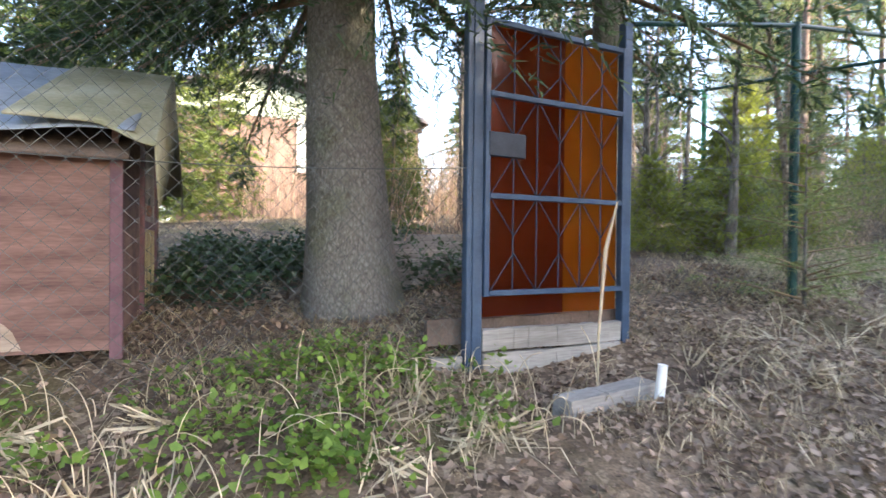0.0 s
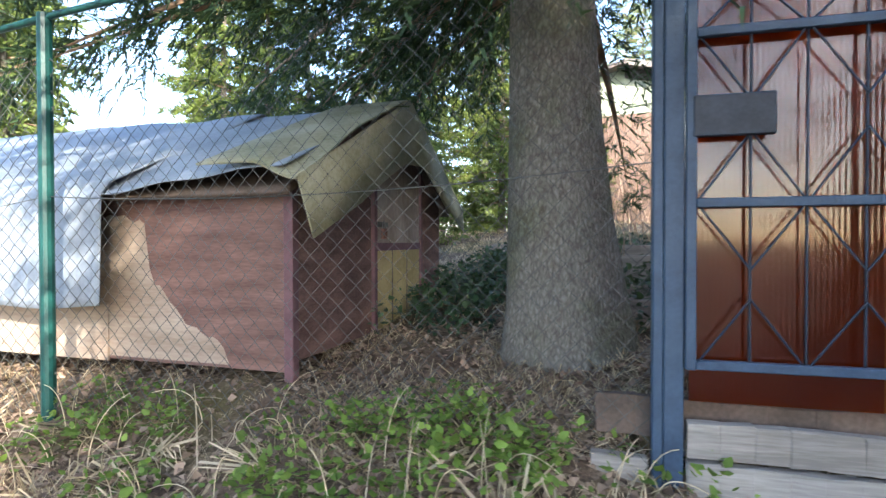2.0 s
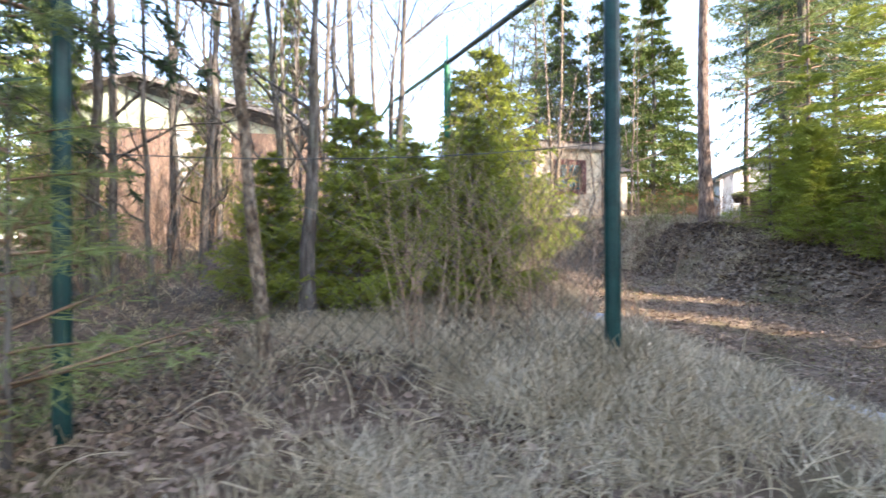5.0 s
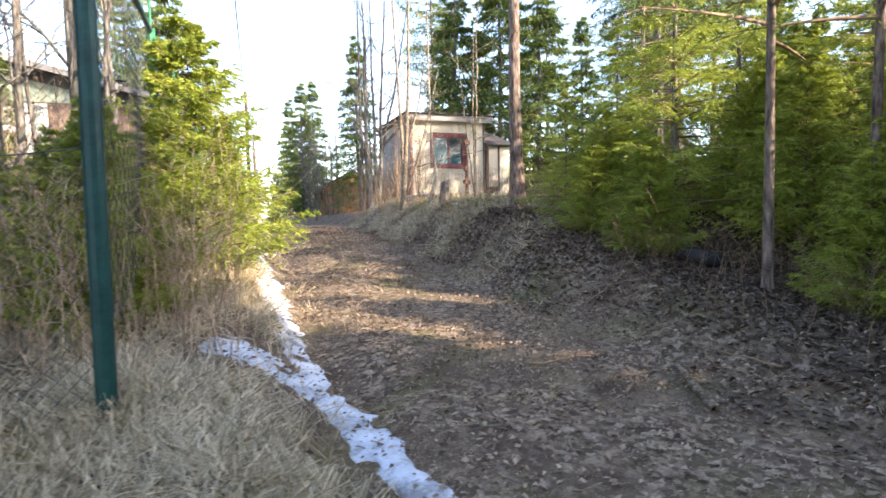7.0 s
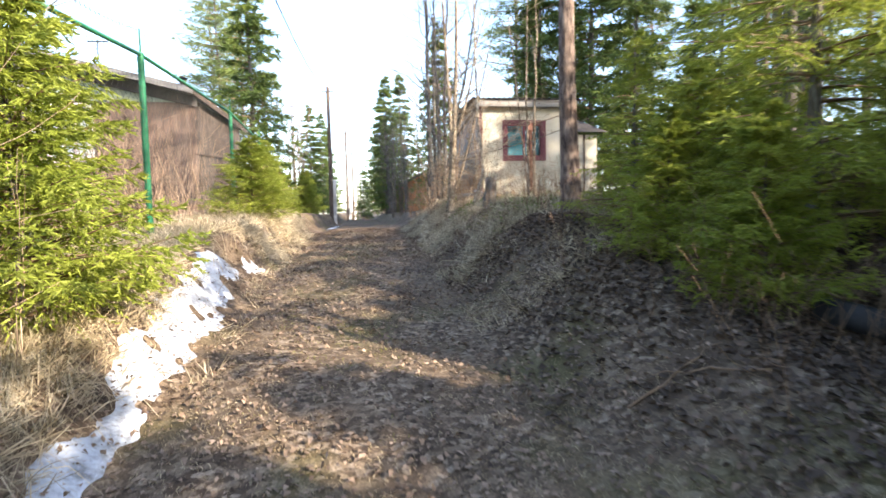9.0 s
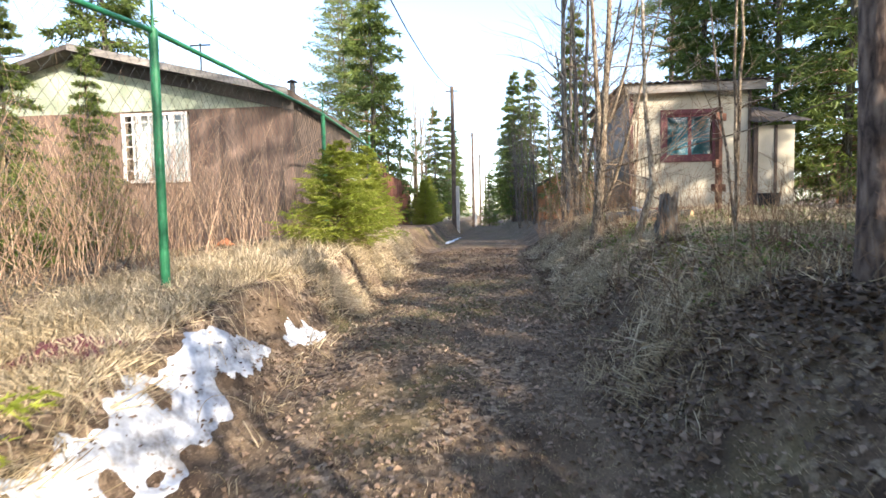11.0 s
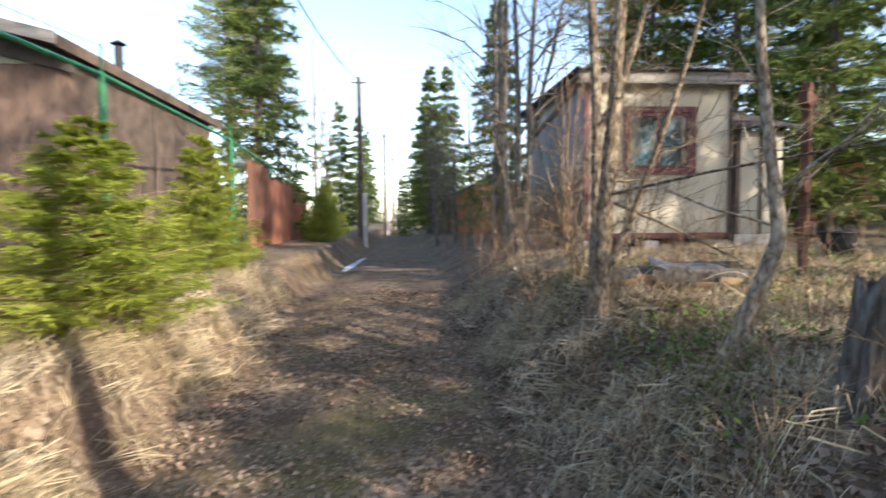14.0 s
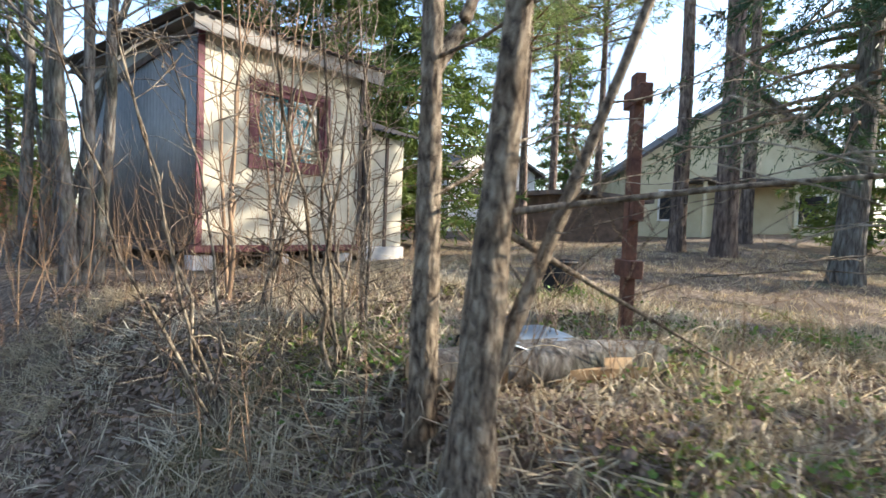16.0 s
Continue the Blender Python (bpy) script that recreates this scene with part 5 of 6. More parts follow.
# leafless trees
shaped_tree("aspen_tree", (11.10, 12.72), [
    ([(0, 0, -0.1), (0.03, -0.02, 0.6), (0.10, -0.06, 1.6), (0.16, -0.15, 3.2), (0.2, -0.2, 7.5)], 0.080, 0.016),
    ([(0.10, 0.28, -0.1), (0.11, 0.29, 0.8), (0.10, 0.30, 1.8), (0.02, 0.36, 3.5), (-0.1, 0.5, 7.0)], 0.060, 0.014),
    ([(0.05, -0.03, 0.42), (0.22, -0.12, 0.85), (0.42, -0.36, 1.7), (0.7, -0.7, 3.2)], 0.034, 0.008),
    ([(0.10, 0.30, 1.5), (0.25, 0.25, 1.75), (0.5, 0.2, 2.6), (0.7, 0.1, 4.0)], 0.035, 0.008)
    , ([(0.06, -0.04, 1.0), (0.5, -0.7, 1.12), (1.2, -1.8, 1.25), (1.9, -2.9, 1.5)], 0.012, 0.004),
    ([(0.05, 0.0, 0.98), (0.5, -0.2, 0.75), (1.0, -0.6, 0.42)], 0.014, 0.004)], 21, M_bark_pale,
    "twin trunks with flaking pale bark on the bank", 9, 1.3)
shaped_tree("aspen_tree", (11.36, 11.40), [
    ([(-0.06, 0.05, -0.1), (0.02, -0.02, 0.28), (0.10, -0.10, 0.62), (0.07, -0.07, 0.95), (0.03, -0.03, 1.5), (0.0, 0.0, 2.6), (0.0, 0.05, 6.0)], 0.046, 0.01)], 22, M_bark_white,
    "slim crooked pale trunk on the bank", 14, 1.1)
bare_tree("sapling", (12.0, 10.5), 23, 4.5, 0.02, M_bark_pale, "thin leafless sapling on the bank", (0.0, 0.0), 2, 2, 0.04, 2)
bare_tree("sapling", (12.35, 11.3), 24, 4.8, 0.028, M_bark_pale, "thin leafless sapling on the bank", (0.03, 0.0), 3, 2, 0.1, 1)
bare_tree("bare_tree", (11.6, 18.4), 25, 8.5, 0.09, M_bark, "grey leafless tree beside the cabin", (-0.03, 0), 6, 2, 0.09, 3)
bare_tree("bare_tree", (11.85, 21.0), 26, 9, 0.09, M_bark, "grey leafless tree beside the cabin", (-0.02, 0), 6, 2, 0.09, 3)
bare_tree("bare_tree", (11.6, 15.2), 27, 3.4, 0.018, M_twig, "low leafless shrub on the bank", (0, 0.02), 5, 2, 0.12, 3, low=0.1)
bare_tree("bare_tree", (12.4, 15.8), 28, 3.4, 0.018, M_twig, "low leafless shrub on the bank", (0.05, -0.02), 5, 2, 0.12, 3, low=0.1)
bare_tree("leaning_tree", (5.15, 3.75), 29, 4.8, 0.045, M_bark_pale, "bent thin tree behind the fence", (-0.08, 0.02), 4, 2, 0.16, 1)
bare_tree("cut_tree", (5.35, 4.6), 36, 3.2, 0.07, M_bark, "topped dark trunk with short stubs", (0.02, 0.02), 4, 1, 0.08, 1)
g = np.random.default_rng(9)
for i in range(14):
    x, y = g.uniform(2.5, 7.2), g.uniform(5.6, 13)
    if x < 6.2 and not (x > 4.6 and y > 8.5):
        bare_tree("bare_tree", (x, y), 40 + i, float(g.uniform(4, 8)), float(g.uniform(0.03, 0.07)), M_bark, "leafless young tree behind the fence", (0, 0), 4, 2, 0.09, int(g.integers(1, 3)), "thicket trees", sides=6)
g2 = np.random.default_rng(19)
for i in range(20):
    x, y = g2.uniform(3.6, 6.4), g2.uniform(5.3, 9.4)
    bare_tree("bare_tree", (x, y), 140 + i, float(g2.uniform(3.5, 7)), float(g2.uniform(0.025, 0.055)), M_bark, "leafless young tree behind the fence", (float(g2.normal(0, 0.04)), 0), 5, 2, 0.09, 1, "thicket trees", sides=6, low=0.2)
for i in range(16):
    x, y = g.uniform(10.9, 13.0), g.uniform(21, 42)
    bare_tree("bare_tree", (x, y), 60 + i, float(g.uniform(4, 8)), float(g.uniform(0.03, 0.06)), M_bark, "leafless tree along the lane", (-0.02, 0), 5, 2, 0.09, 2, "lane bare trees", sides=5)
for i in range(6):
    x, y = g.uniform(3.5, 6), g.uniform(26, 40)
    bare_tree("bare_tree", (x, y), 80 + i, float(g.uniform(6, 10)), 0.07, M_bark_pale, "pale leafless tree beyond the brown house", (0, 0), 5, 2, 0.09, 2, "far bare trees", sides=5)


def thicket(name, n, x0, x1, y0, y1, h, r, mat, label, seed, fork=3):
    """Upright leafless stems, one object that nobody could count."""
    g = np.random.default_rng(seed)
    out = []
    for i in range(n):
        x, y = g.uniform(x0, x1), g.uniform(y0, y1)
        p = np.array([x, y, hz(x, y) - 0.03])
        d = np.array([*g.normal(0, 0.26, 2), 1.0])
        branch_paths(g, p, d / np.linalg.norm(d), h * g.uniform(0.5, 1.15), r * g.uniform(0.6, 1.2), 1, out, 0.07, fork, 0.05)
    v, q = tubes([(a, np.maximum(b, 0.0015)) for a, b, c in out], 3)
    return tagged(put(name, mesh_from(name, v, quads=q), mat), label, "shrub", kind="stuff")


thicket("raspberry_thicket", 330, 2.4, 6.5, 9.8, 15.9, 1.75, 0.008, M_stem, "tall reddish-brown leafless stems before the brown house", 1)
thicket("raspberry_thicket", 150, 0.0, 3.0, 11.0, 15.9, 1.5, 0.008, M_stem, "tall reddish-brown leafless stems before the brown house", 2)
thicket("brushwood", 260, 10.7, 12.6, 8.5, 17, 0.7, 0.004, M_twig, "low dead brush on the lane bank", 3)
thicket("brushwood", 160, 10.9, 12.6, 17, 30, 1.6, 0.007, M_twig, "bare brush along the lane", 4)
thicket("brushwood", 170, 5.9, 7.6, 3.6, 5.4, 1.2, 0.005, M_stem, "tangle of brown stems at the fence corner", 5)
thicket("brushwood", 420, 1.0, 6.2, 5.5, 13, 1.7, 0.007, M_stem, "brown undergrowth behind the fence", 6)
thicket("brushwood", 420, 11.0, 13.8, 2.6, 9.5, 0.6, 0.004, M_twig, "dead twigs under the roadside spruces", 7)


for i, (x, y, h, lx, ly) in enumerate(((11.0, 14.0, 2.3, -0.25, 0.1), (11.5, 14.6, 2.8, 0.1, 0.0), (11.3, 13.6, 2.0, -0.3, -0.1), (11.9, 14.1, 2.6, 0.0, 0.05), (12.3, 14.9, 2.4, 0.1, 0.1))):
    bare_tree("leafless_shrub", (x, y), 120 + i, h, 0.014, M_bark_pale, "thin leafless shrub leaning on the bank", (lx, ly), 3, 2, 0.10, 4, "bank shrubs", low=0.15, sides=5)


# ---- ground cover ----
def road_mask(x, y):
    return np.exp(-((x - OX - 1.2) / 1.25) ** 4) * (y > 1.5) + np.exp(-((y - 0.2) / 1.6) ** 4) * (x < 9) * (y < 2.2)


def off_snow(x, y):
    return 1.0 * ~(((x > 7.3) & (x < 8.2) & (y > 3.75) & (y < 4.6)) | ((x > 7.4) & (x < 7.95) & (y > 8.1) & (y < 10.5)) | (np.abs(x - 8.42 + 0.11 * (y - 2.3)) < 0.16) & (y > 2.2) & (y < 8.8))


def patchy(x, y, s=1.0):
    return np.clip(0.5 + 0.9 * np.sin(x * 1.9 * s + 0.7) * np.sin(y * 2.3 * s + 1.1) + 0.5 * np.sin(x * 4.7 * s + y * 3.1 * s), 0, 1)


x, y = scatter(15000, 6.1, 8.3, 2.2, 17, lambda x, y: off_snow(x, y) * (1 - road_mask(x, y)) * (0.25 + 0.75 * patchy(x, y)) * np.where(x > 7.9 - 0.1 * patchy(x, y), 0.1, 1), 1)
tufts("dry_grass", x, y, 8, 0.36, 0.006, 1.1, M_straw, "pale dry grass on the sunny lane bank", "grass", 0.75, 1)
x, y = scatter(2400, 6.1, 8.0, 8.2, 16, lambda x, y: off_snow(x, y) * (0.1 + 0.8 * patchy(x, y + 0.5, 1.5) ** 2), 30)
tufts("lying_straw", x, y, 8, 0.50, 0.0075, 1.8, M_straw, "long flattened pale straw on the sunny bank", "grass", 0.85, 30)
x, y = scatter(1500, 10.5, 13.0, 8.0, 13.5, lambda x, y: (1 - road_mask(x, y)) * (0.06 + 0.6 * patchy(x + 0.3, y, 1.5) ** 2), 31)
tufts("lying_straw", x, y, 7, 0.42, 0.0075, 1.8, M_straw, "long bent pale dead grass on the shaded bank", "grass", 0.85, 31)
x, y = scatter(6500, 5.0, 8.2, 1.3, 4.6, lambda x, y: off_snow(x, y) * (1 - road_mask(x, y)) * (0.03 + 0.9 * patchy(x, y, 1.3) ** 3.5), 2)
tufts("dry_grass", x, y, 11, 0.34, 0.0055, 1.2, M_straw, "matted dry grass at the fence corner", "grass", 0.7, 2)
x, y = scatter(9000, -4, 5.2, 1.5, 4.2, lambda x, y: 0.04 + 0.42 * patchy(x, y, 0.9) ** 2, 3)
tufts("dry_grass", x, y, 6, 0.20, 0.0045, 0.8, M_grass, "thin dry grass on the shaded bank", "grass", 0.7, 3)
x, y = scatter(16000, 10.3, 14.5, 6.5, 17, lambda x, y: (1 - road_mask(x, y)) * (0.03 + 0.72 * patchy(x, y, 1.1) ** 2.5), 4)
tufts("dry_grass", x, y, 8, 0.27, 0.0055, 1.3, M_grass, "matted grey-brown grass on the lane bank", "grass", 0.8, 4)
x, y = scatter(40000, 7.9, 11.2, 0.4, 17, lambda x, y: 0.2 + 0.5 * patchy(x, y, 0.7), 5)
tufts("short_grass", x, y, 5, 0.06, 0.0035, 1.3, M_grass, "short trodden grass on the lane", "grass", 0.5, 5)
x, y = scatter(9000, 13.5, 24, 9, 20, lambda x, y: 0.5 + 0.3 * patchy(x, y), 6)
tufts("meadow_grass", x, y, 6, 0.13, 0.006, 0.6, M_grass, "dull grass of the clearing", "grass", 0.6, 6)
x, y = scatter(9000, -5, 7, 4, 14, lambda x, y: 0.3 + 0.4 * patchy(x, y), 7)
tufts("meadow_grass", x, y, 6, 0.18, 0.006, 0.6, M_grass, "dry grass behind the fence", "grass", 0.6, 7)
x, y = scatter(5200, 10.4, 13.8, 10.5, 15.5, lambda x, y: (1 - road_mask(x, y)) * (0.1 + 0.9 * patchy(x, y, 1.6) ** 2), 14)
tufts("dry_grass", x, y, 8, 0.30, 0.0055, 1.5, M_straw, "pale tangled dry grass on the bank", "grass", 0.8, 14)
x, y = scatter(3600, 11.0, 14.5, 9.6, 14.5, lambda x, y: 0.03 + 0.9 * patchy(x + 0.6, y, 1.4) ** 3, 24)
tufts("mossy_grass", x, y, 9, 0.17, 0.005, 1.0, M_moss, "yellow-green mossy grass clumps on the bank", "grass", 0.7, 24)
x, y = scatter(1500, 8.6, 9.7, 1.2, 9, lambda x, y: 0.02 + 0.8 * patchy(x, y + 0.4, 0.8) ** 3, 25)
tufts("mossy_grass", x, y, 7, 0.06, 0.004, 1.2, M_moss, "short olive-green grass on the lane", "grass", 0.5, 25)
x, y = scatter(26000, 10.3, 13.5, 7.5, 16, lambda x, y: 0.25 + 0.6 * patchy(x, y, 1.3), 26)
flat_leaves("fallen_leaves", x, y, 0.055, M_leaf, "grey-brown curled leaves on the shaded bank", 26)
# green weeds and ground ivy
def weeds(name, x, y, mat, label, size, seed, per=9, h=0.16):
    g = np.random.default_rng(seed)
    k = np.repeat(np.arange(len(x)), per)
    bx, by = x[k] + g.normal(0, 0.05, len(k)), y[k] + g.normal(0, 0.05, len(k))
    base = on_ground(bx, by, g.uniform(0.01, h, len(k)))
    w = np.stack([g.normal(size=len(k)), g.normal(size=len(k)), g.normal(0.25, 0.4, len(k))], -1)
    w /= np.linalg.norm(w, axis=1)[:, None]
    s = np.cross(w, np.array([0, 0, 1.0]) + g.normal(0, 0.4, w.shape))
    s /= np.linalg.norm(s, axis=1)[:, None]
    L = (size * g.uniform(0.6, 1.3, len(k)))[:, None]
    n = np.cross(w, s)
    v = np.stack([base, base + w * L * 0.35 + s * L * 0.36, base + w * L * 0.8 + s * L * 0.2, base + w * L - n * L * 0.1, base + w * L * 0.8 - s * L * 0.2, base + w * L * 0.35 - s * L * 0.36], 1).reshape(-1, 3)
    i = np.arange(len(k))[:, None] * 6
    return tagged(put(name, mesh_from(name, v, quads=np.concatenate([i + [[0, 1, 2, 3]], i + [[0, 3, 4, 5]]])), mat), label, "weeds", kind="stuff")


x, y = scatter(3000, -0.9, 1.6, 1.9, 3.1, lambda x, y: np.exp(-((x - 0.45 - 0.3 * (y - 2.5)) / 0.55) ** 2) * (0.3 + 0.7 * patchy(x, y, 1.7) ** 2) * 0.30, 8)
weeds("green_weeds", x, y, M_green, "fresh green low weeds before the fence", 0.046, 8)
x, y = scatter(700, -2.2, 0.3, 2.2, 3.0, lambda x, y: 0.35 * patchy(x, y, 2.1), 9)
weeds("green_weeds", x, y, M_green, "fresh green low weeds before the fence", 0.04, 9)
x, y = scatter(2600, -0.6, 2.2, 4.2, 7.5, lambda x, y: 0.1 + 0.5 * patchy(x, y), 10)
weeds("ground_ivy", x, y, M_needle_d, "dark green creeping ivy under the spruce", 0.06, 10, 10, 0.25)
x, y = scatter(2600, 11.0, 14.0, 8.6, 14, lambda x, y: 0.5 * patchy(x, y, 1.2), 11)
weeds("bank_weeds", x, y, M_green, "dull green moss and weeds on the bank", 0.03, 11, 8, 0.10)
# fallen leaves
x, y = scatter(42000, -4, 6.5, 0.4, 4.5, lambda x, y: 0.35 + 0.5 * patchy(x, y, 0.9), 12)
flat_leaves("fallen_leaves", x, y, 0.048, M_leaf, "brown fallen leaves on the bank", 12)
x, y = scatter(150000, 6.5, 13, 0.4, 18, lambda x, y: 0.25 + 0.6 * patchy(x, y, 0.9) * (0.4 + 0.6 * sstep(8.5, 10.5, x)) * (0.25 + 0.75 * sstep(8.0, 11.0, y)), 13)
flat_leaves("fallen_leaves", x, y, 0.036, M_leaf, "brown fallen leaves along the lane", 13)
# litter kept dark so its colour also carries the spruces' shade
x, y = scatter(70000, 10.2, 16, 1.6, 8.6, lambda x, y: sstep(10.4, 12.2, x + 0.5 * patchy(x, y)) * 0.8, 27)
flat_leaves("needle_litter", x, y, 0.05, M_humus_shade, "dark brown needle litter deepening the shade under the roadside spruces", 27)
# tall dry stalks
def stalks(name, n, x0, x1, y0, y1, h, label, seed):
    g = np.random.default_rng(seed)
    P = []
    for i in range(n):
        x, y = g.uniform(x0, x1), g.uniform(y0, y1)
        p = np.array([x, y, hz(x, y) - 0.02])
        a = g.uniform(0, 6.28)
        L = h * g.uniform(0.5, 1.2)
        t = np.linspace(0, 1, 9)
        bend = g.uniform(0.3, 1.5)
        q = p + np.stack([np.cos(a) * bend * L * t ** 2 * 0.6, np.sin(a) * bend * L * t ** 2 * 0.6, L * (t - 0.55 * bend * t ** 2.5)], -1)
        P.append((q, np.linspace(0.0036, 0.0016, 9)))
    v, q = tubes(P, 3)
    return tagged(put(name, mesh_from(name, v, quads=q), M_straw), label, "grass", kind="stuff")


stalks("dry_stalks", 120, -2.4, 1.5, 1.8, 2.9, 0.42, "bent straw-coloured dead stalks on the bank", 1)
x, y = scatter(300, -2.3, 1.2, 1.75, 2.75, lambda x, y: 0.05 + 0.55 * patchy(x, y, 1.9) ** 2, 28)
tufts("straw_clumps", x, y, 9, 0.46, 0.011, 1.3, M_straw, "flattened clumps of broad pale dead grass before the fence", "grass", 0.85, 28)
x, y = scatter(260, 2.2, 5.2, 1.5, 2.7, lambda x, y: 0.05 + 0.5 * patchy(x, y, 1.9) ** 2, 29)
tufts("straw_clumps", x, y, 8, 0.40, 0.009, 1.4, M_straw, "flattened clumps of pale dead grass on the leaf litter", "grass", 0.9, 29)
stalks("dry_stalks", 60, 1.2, 5, 1.7, 2.8, 0.4, "bent straw-coloured dead stalks on the bank", 2)
stalks("dry_stalks", 220, 5.0, 8, 1.6, 4.8, 0.45, "bent straw-coloured dead stalks at the corner", 3)
stalks("dry_stalks", 220, 10.6, 13.5, 8, 15, 0.5, "bent straw-coloured dead stalks on the bank", 4)
stalks("dry_stalks", 200, 6.0, 7.9, 8, 15, 0.5, "straw-coloured dead stalks on the sunny bank", 5)
p0 = Vector((1.95, 2.55, hz(1.95, 2.55)))
tagged(tube_part("leaning_reed", [([p0, p0 + Vector((0.04, 0.05, 0.35)), p0 + Vector((0.12, 0.1, 0.85)), p0 + Vector((0.22, 0.12, 1.15))], [0.006, 0.007, 0.013, 0.004])], M_straw), "tall pale dry reed leaning before the gate", "reed")


# ---- snow ----
def snow(name, pts, seed, label):
    """A melting strip: a ragged low mound along a line of places and half-widths."""
    g = np.random.default_rng(seed)
    pts = np.array(pts, float)
    t = np.linspace(0, len(pts) - 1, 26 * (len(pts) - 1))
    cx, cy, hw = (np.interp(t, np.arange(len(pts)), pts[:, k]) for k in range(3))
    ends = np.clip(np.minimum(t, t[-1] - t) * 4, 0.03, 1) ** 0.5
    sides = [0.85 * hw * ends * (1 + 0.13 * np.sin(t * 5 + seed + k) + 0.11 * np.sin(t * 13 + 3 * k) + 0.08 * np.sin(t * 29 + 5 * k + seed)) for k in (0, 2)]
    dx, dy = np.gradient(cx), np.gradient(cy)
    L = np.hypot(dx, dy)
    nx, ny = -dy / L, dx / L
    u = np.linspace(-1, 1, 19)
    w = np.where(u[None] < 0, sides[0][:, None], sides[1][:, None])
    X = cx[:, None] + nx[:, None] * w * u + 0.02 * np.sin(t * 5)[:, None]
    Y = cy[:, None] + ny[:, None] * w * u
    lump = 0.5 + 0.5 * np.sin(X * 17 + Y * 9) * np.sin(Y * 13 - X * 7)
    Z = height(X, Y) + 0.05 * (1 - u ** 2)[None] ** 0.6 * (0.55 + 0.45 * lump) - 0.02
    Z -= 0.10 * sstep(0.78, 0.92, np.sin(X * 11 + 3 * Y) * np.sin(Y * 9 - X * 5))
    n = len(u)
    v = np.stack([X, Y, Z], -1).reshape(-1, 3)
    i = (np.arange(len(t) - 1)[:, None] * n + np.arange(n - 1)[None]).reshape(-1, 1)
    return tagged(put(name, smooth(mesh_from(name, v, quads=i + [[0, 1, n + 1, n]])), M_snow), label, "snow")


snow("snow_strip", [(8.42, 2.3, 0.10), (8.30, 3.0, 0.16), (8.10, 3.9, 0.18), (8.02, 4.5, 0.16), (7.97, 5.4, 0.15), (7.9, 6.2, 0.21), (7.86, 7.0, 0.25), (7.82, 7.7, 0.26), (7.72, 8.3, 0.25), (7.78, 8.75, 0.17), (7.82, 9.2, 0.04)], 1, "melting white snow strip in the lane gutter")
snow("snow_patch", [(8.1, 4.05, 0.15), (7.85, 4.15, 0.34), (7.6, 4.2, 0.36), (7.35, 4.15, 0.2)], 2, "melting snow patch beside the gutter")
snow("snow_patch", [(7.80, 9.5, 0.05), (7.85, 9.70, 0.12), (7.90, 9.95, 0.13), (7.94, 10.2, 0.05)], 3, "melting snow patch at the bank foot")
snow("snow_patch", [(8.15, 22.5, 0.12), (8.25, 24.5, 0.22), (8.35, 27.5, 0.12)], 4, "far snow patch at the lane edge")


# ---- small things ----
def stump(at, r, h, seed):
    g = np.random.default_rng(seed)
    n, m = 26, 10
    a = np.linspace(0, 2 * np.pi, n, endpoint=False)
    top = h * (0.88 + 0.10 * np.abs(np.sin(a * 2.5 + 1)) + 0.035 * g.normal(size=n))
    V = []
    for k in range(m):
        f = k / (m - 1)
        rr = r * (1 + 0.6 * np.exp(-f * 5)) * (1 - 0.15 * f) * (1 + 0.10 * np.sin(a * 7 + f) + 0.05 * g.normal(size=n))
        V.append(np.stack([np.cos(a) * rr + 0.10 * f * h, np.sin(a) * rr, -0.1 + f * (top + 0.1)], -1))
    V.append(np.stack([np.cos(a) * r * 0.35 + 0.08 * h, np.sin(a) * r * 0.35, top * 0.7], -1))
    v = np.concatenate(V + [np.array([[0.06 * h, 0, h * 0.4]])])
    i = (np.arange(m)[:, None] * n)
    j = np.arange(n)[None]
    q = np.stack([i + j, i + (j + 1) % n, i + n + (j + 1) % n, i + n + j], -1).reshape(-1, 4)
    t = np.stack([m * n + np.arange(n), m * n + (np.arange(n) + 1) % n, np.full(n, (m + 1) * n)], -1)
    ob = put("tree_stump", mesh_from("tree_stump", v, t, q), M_bark, matrix=pose(at[0], at[1], hz(*at) - 0.02))
    return tagged(ob, "jagged weathered tree stump on the bank", "stump")


stump((11.40, 10.74), 0.10, 0.50, 3)


def iron_post():
    x, y = 12.8, 12.85
    e = thing("iron_post", (x, y, hz(x, y)), 40, "rusty iron post with cross lugs in the grass", "post")
    part("shaft", boxed(-0.045, 0.045, -0.03, 0.03, -0.2, 1.52, 0.005), M_rust, e)
    for z in (0.36, 1.34):
        part("lug", boxed(-0.14, 0.14, -0.035, 0.035, z, z + 0.10, 0.005), M_rust, e)
    part("lug", boxed(-0.12, -0.05, -0.03, 0.03, 0.68, 0.80, 0.005), M_rust, e)


iron_post()


def log(x, y, L, r, rz, seed):
    e = thing("cut_log", (x, y, hz(x, y) + r * 0.8), rz, "sawn log with pale cut end on the bank", "log", "logs on the bank")
    n = 10
    t = np.linspace(-L / 2, L / 2, n)
    tube_part("bark", [(np.stack([t, 0.01 * np.sin(t * 5 + seed), 0.01 * np.cos(t * 4)], -1), r)], M_bark, e, sides=12)
    bm = bmesh.new()
    bmesh.ops.create_cone(bm, cap_ends=True, segments=12, radius1=r * 0.93, radius2=r * 0.93, depth=L + 0.006, matrix=Matrix.Rotation(radians(90), 4, 'Y'))
    part("cut_end", bm, M_cutwood, e)


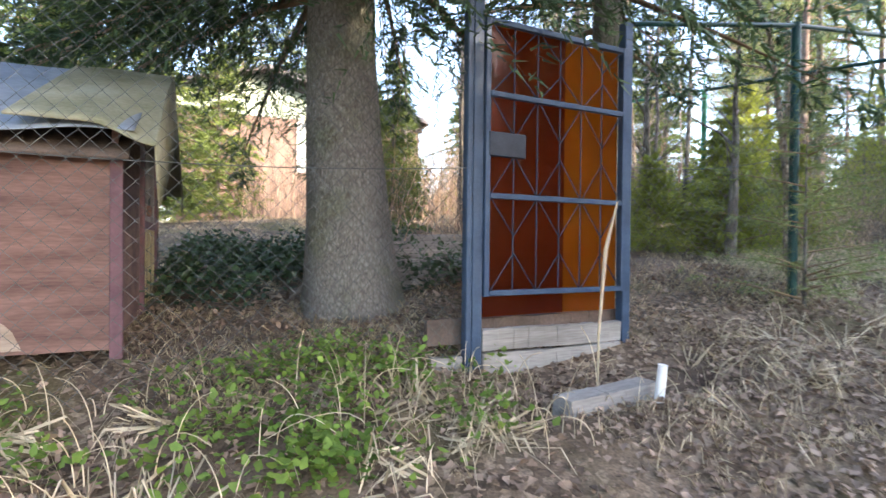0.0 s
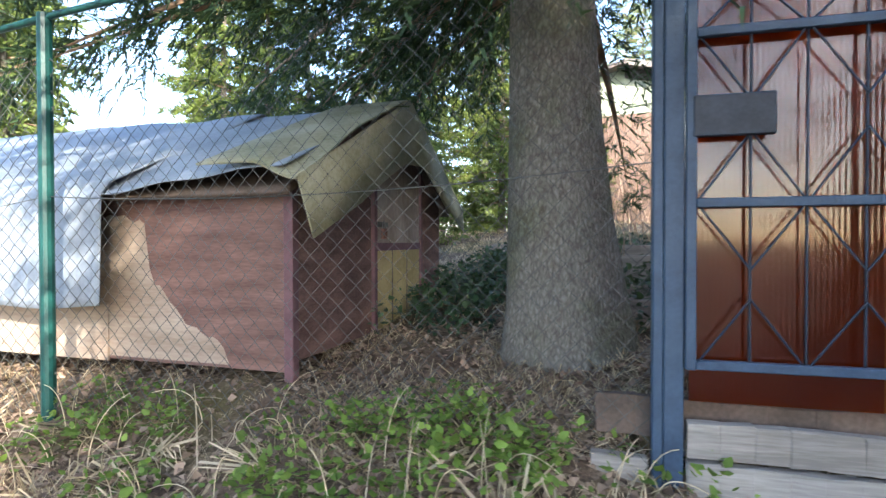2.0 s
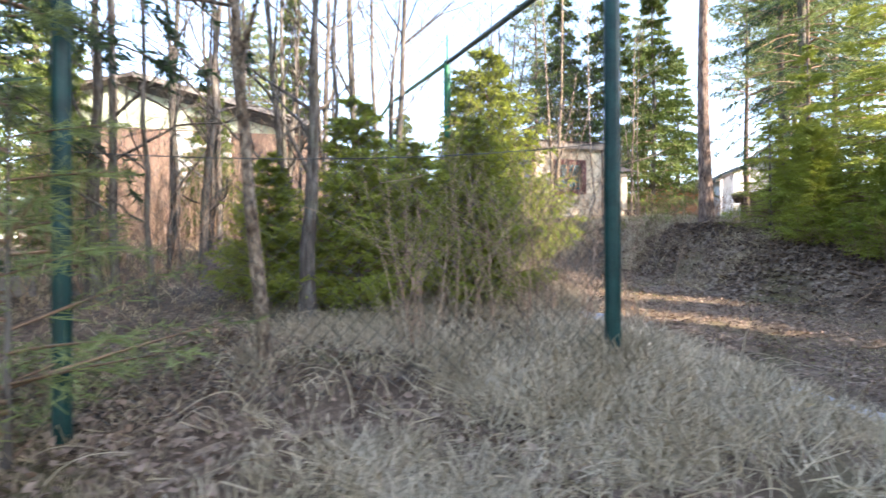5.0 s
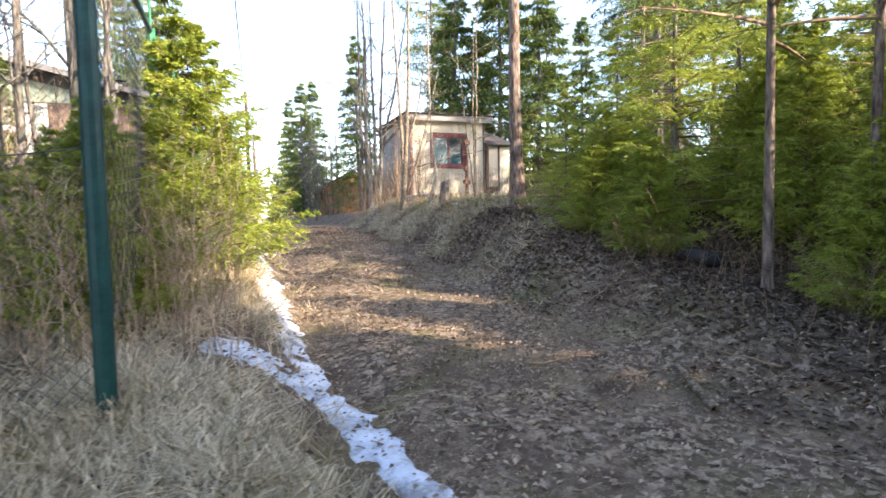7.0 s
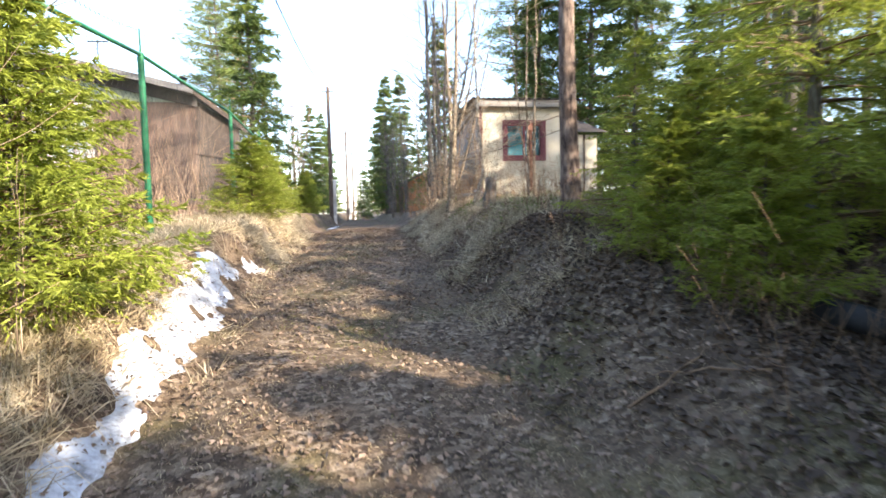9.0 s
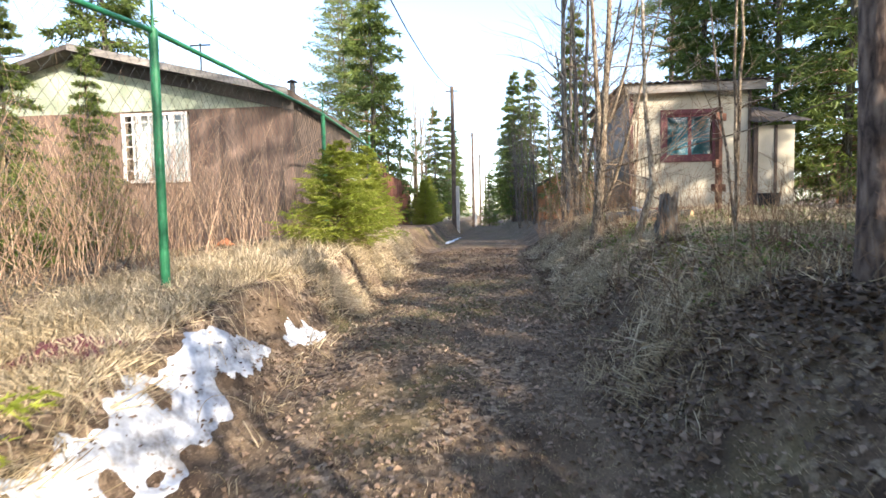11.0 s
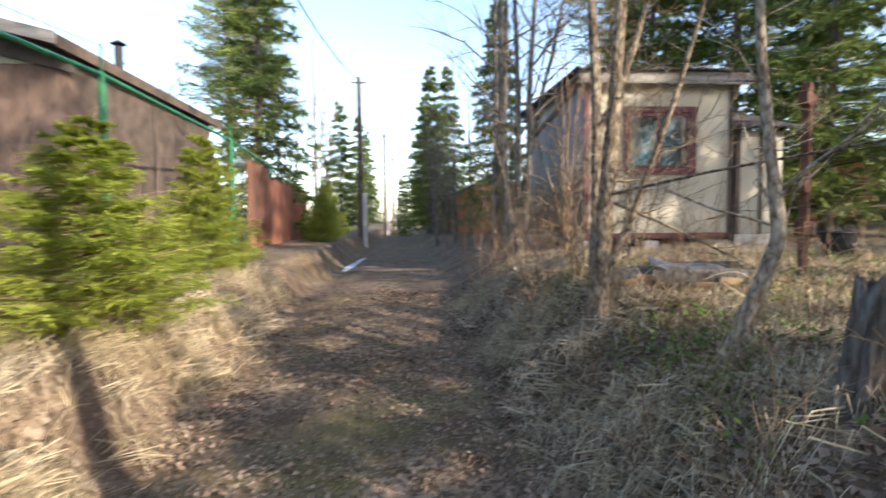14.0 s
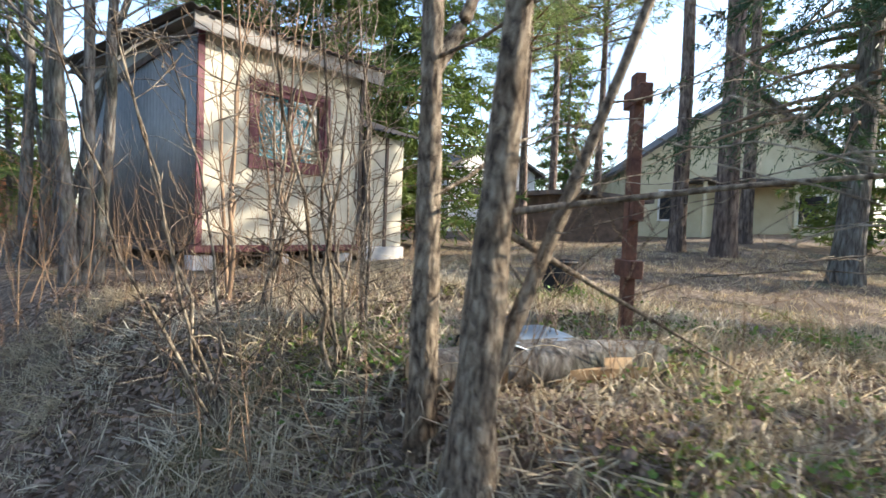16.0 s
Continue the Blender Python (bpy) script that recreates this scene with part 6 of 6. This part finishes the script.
log(12.0, 12.75, 0.8, 0.10, -35, 1)
log(11.75, 13.0, 0.9, 0.09, -20, 2)
log(12.2, 13.3, 0.8, 0.08, 10, 3)
v = np.array([[x, y, 0.025 * math.sin(x * 9) + 0.05 * y] for x in np.linspace(-0.45, 0.45, 12) for y in np.linspace(-0.22, 0.22, 5)])
i = (np.arange(11)[:, None] * 5 + np.arange(4)[None]).reshape(-1, 1)
ob = tagged(put("metal_sheet", smooth(mesh_from("metal_sheet", v, quads=i + [[0, 1, 6, 5]])), M_galv, matrix=pose(11.98, 12.95, hz(11.98, 12.95) + 0.15, 5, 8, -20) @ Matrix.Scale(0.75, 4)), "bent blue-grey metal sheet over logs", "metal sheet")
ob.modifiers.new("thick", 'SOLIDIFY').thickness = 0.008


def bucket(x, y):
    e = thing("black_bucket", (x, y, hz(x, y)), 15, "black plastic tub standing in the grass", "tub")
    bm = bmesh.new()
    bmesh.ops.create_cone(bm, cap_ends=False, segments=24, radius1=0.13, radius2=0.16, depth=0.26, matrix=Matrix.Translation((0, 0, 0.13)))
    ob = part("tub", bm, M_black, e)
    ob.modifiers.new("thick", 'SOLIDIFY').thickness = 0.02
    tube_part("rim", [([(0.16 * math.cos(a), 0.16 * math.sin(a), 0.26) for a in np.linspace(0, 2 * np.pi, 25)], 0.015)], M_black, e, sides=6)


bucket(14.0, 13.9)


def tyre(x, y):
    z = hz(x, y)
    n, m = 36, 12
    a = np.linspace(0, 2 * np.pi, n, endpoint=False)
    b = np.linspace(0, 2 * np.pi, m, endpoint=False)
    A, Bb = np.meshgrid(a, b, indexing='ij')
    R = 0.235 + 0.085 * np.cos(Bb)
    v = np.stack([R * np.cos(A), R * np.sin(A), 0.09 * np.sign(np.sin(Bb)) * np.abs(np.sin(Bb)) ** 0.6], -1).reshape(-1, 3)
    i, j = np.arange(n)[:, None], np.arange(m)[None]
    q = np.stack([i * m + j, ((i + 1) % n) * m + j, ((i + 1) % n) * m + (j + 1) % m, i * m + (j + 1) % m], -1).reshape(-1, 4)
    tagged(put("old_tyre", smooth(mesh_from("old_tyre", v, quads=q)), M_black, matrix=pose(x, y, z + 0.05, 14, 8, 50) @ Matrix.Scale(0.85, 4)), "old black tyre leaning on the bank", "tyre")


tyre(12.15, 4.85)
p0 = np.array([10.3, 3.1, hz(10.3, 3.1) + 0.03])
tagged(tube_part("fallen_branch", [(p0 + np.array([[-0.22, -0.36, 0], [-0.1, -0.12, 0.015], [0.06, 0.12, 0.01], [0.20, 0.36, 0.02]]), [0.022, 0.028, 0.026, 0.016])], M_bark_pale), "pale broken branch lying on the lane", "branch")

g = np.random.default_rng(33)
for k in range(7):
    x, y, a, L = g.uniform(9.8, 11.6), g.uniform(2.2, 5.2), g.uniform(0, 3.14), g.uniform(0.35, 0.8)
    t = np.linspace(-0.5, 0.5, 7)
    bx, by = x + np.cos(a) * L * t + 0.02 * g.normal(size=7), y + np.sin(a) * L * t + 0.02 * g.normal(size=7)
    tagged(tube_part("fallen_twig", [(on_ground(bx, by, 0.02), np.linspace(0.009, 0.003, 7))], M_twig, sides=5), "thin brown twig lying on the lane", "twig", "fallen twigs")

# wooden terrace steps behind the gate
for k in range(5):
    y = 4.5 + k * 0.42
    plank("terrace_board", -0.9, 0.9, 0, 0.05, -0.10, 0.09, (1.95, y, hz(1.95, y) + 0.05 + 0.03 * k), 4, M_wood_grey, "weathered board edging a garden terrace", "board", 20 + k, "terrace boards")


def crumpled(name, at, w, d, h, mat, label, category, seed):
    """A crumpled sheet lying on the ground."""
    g = np.random.default_rng(seed)
    nx, ny = 16, 10
    X, Y = np.meshgrid(np.linspace(-w / 2, w / 2, nx), np.linspace(-d / 2, d / 2, ny))
    X = X + g.normal(0, 0.012, X.shape)
    Y = Y + g.normal(0, 0.012, X.shape)
    bump = (1 - (2 * X / w) ** 2).clip(0) * (1 - (2 * Y / d) ** 2).clip(0)
    Z = height(X + at[0], Y + at[1]) - hz(*at) + 0.02 + h * bump ** 0.6 * (0.7 + 0.3 * np.sin(X * 25 + seed) * np.sin(Y * 31))
    i = (np.arange(ny - 1)[:, None] * nx + np.arange(nx - 1)[None]).reshape(-1, 1)
    ob = put(name, mesh_from(name, np.stack([X, Y, Z], -1).reshape(-1, 3), quads=i + [[0, 1, nx + 1, nx]]), mat, matrix=pose(at[0], at[1], hz(*at)))
    ob.modifiers.new("thick", 'SOLIDIFY').thickness = 0.006
    return tagged(ob, label, category)


crumpled("red_sacking", (7.05, 8.05), 0.62, 0.4, 0.12, M_maroon, "crumpled dull red sacking on the dry grass", "sack", 1)
crumpled("orange_bag", (5.3, 13.4), 0.25, 0.2, 0.14, M_orange, "small orange bag among dry stems", "bag", 2)
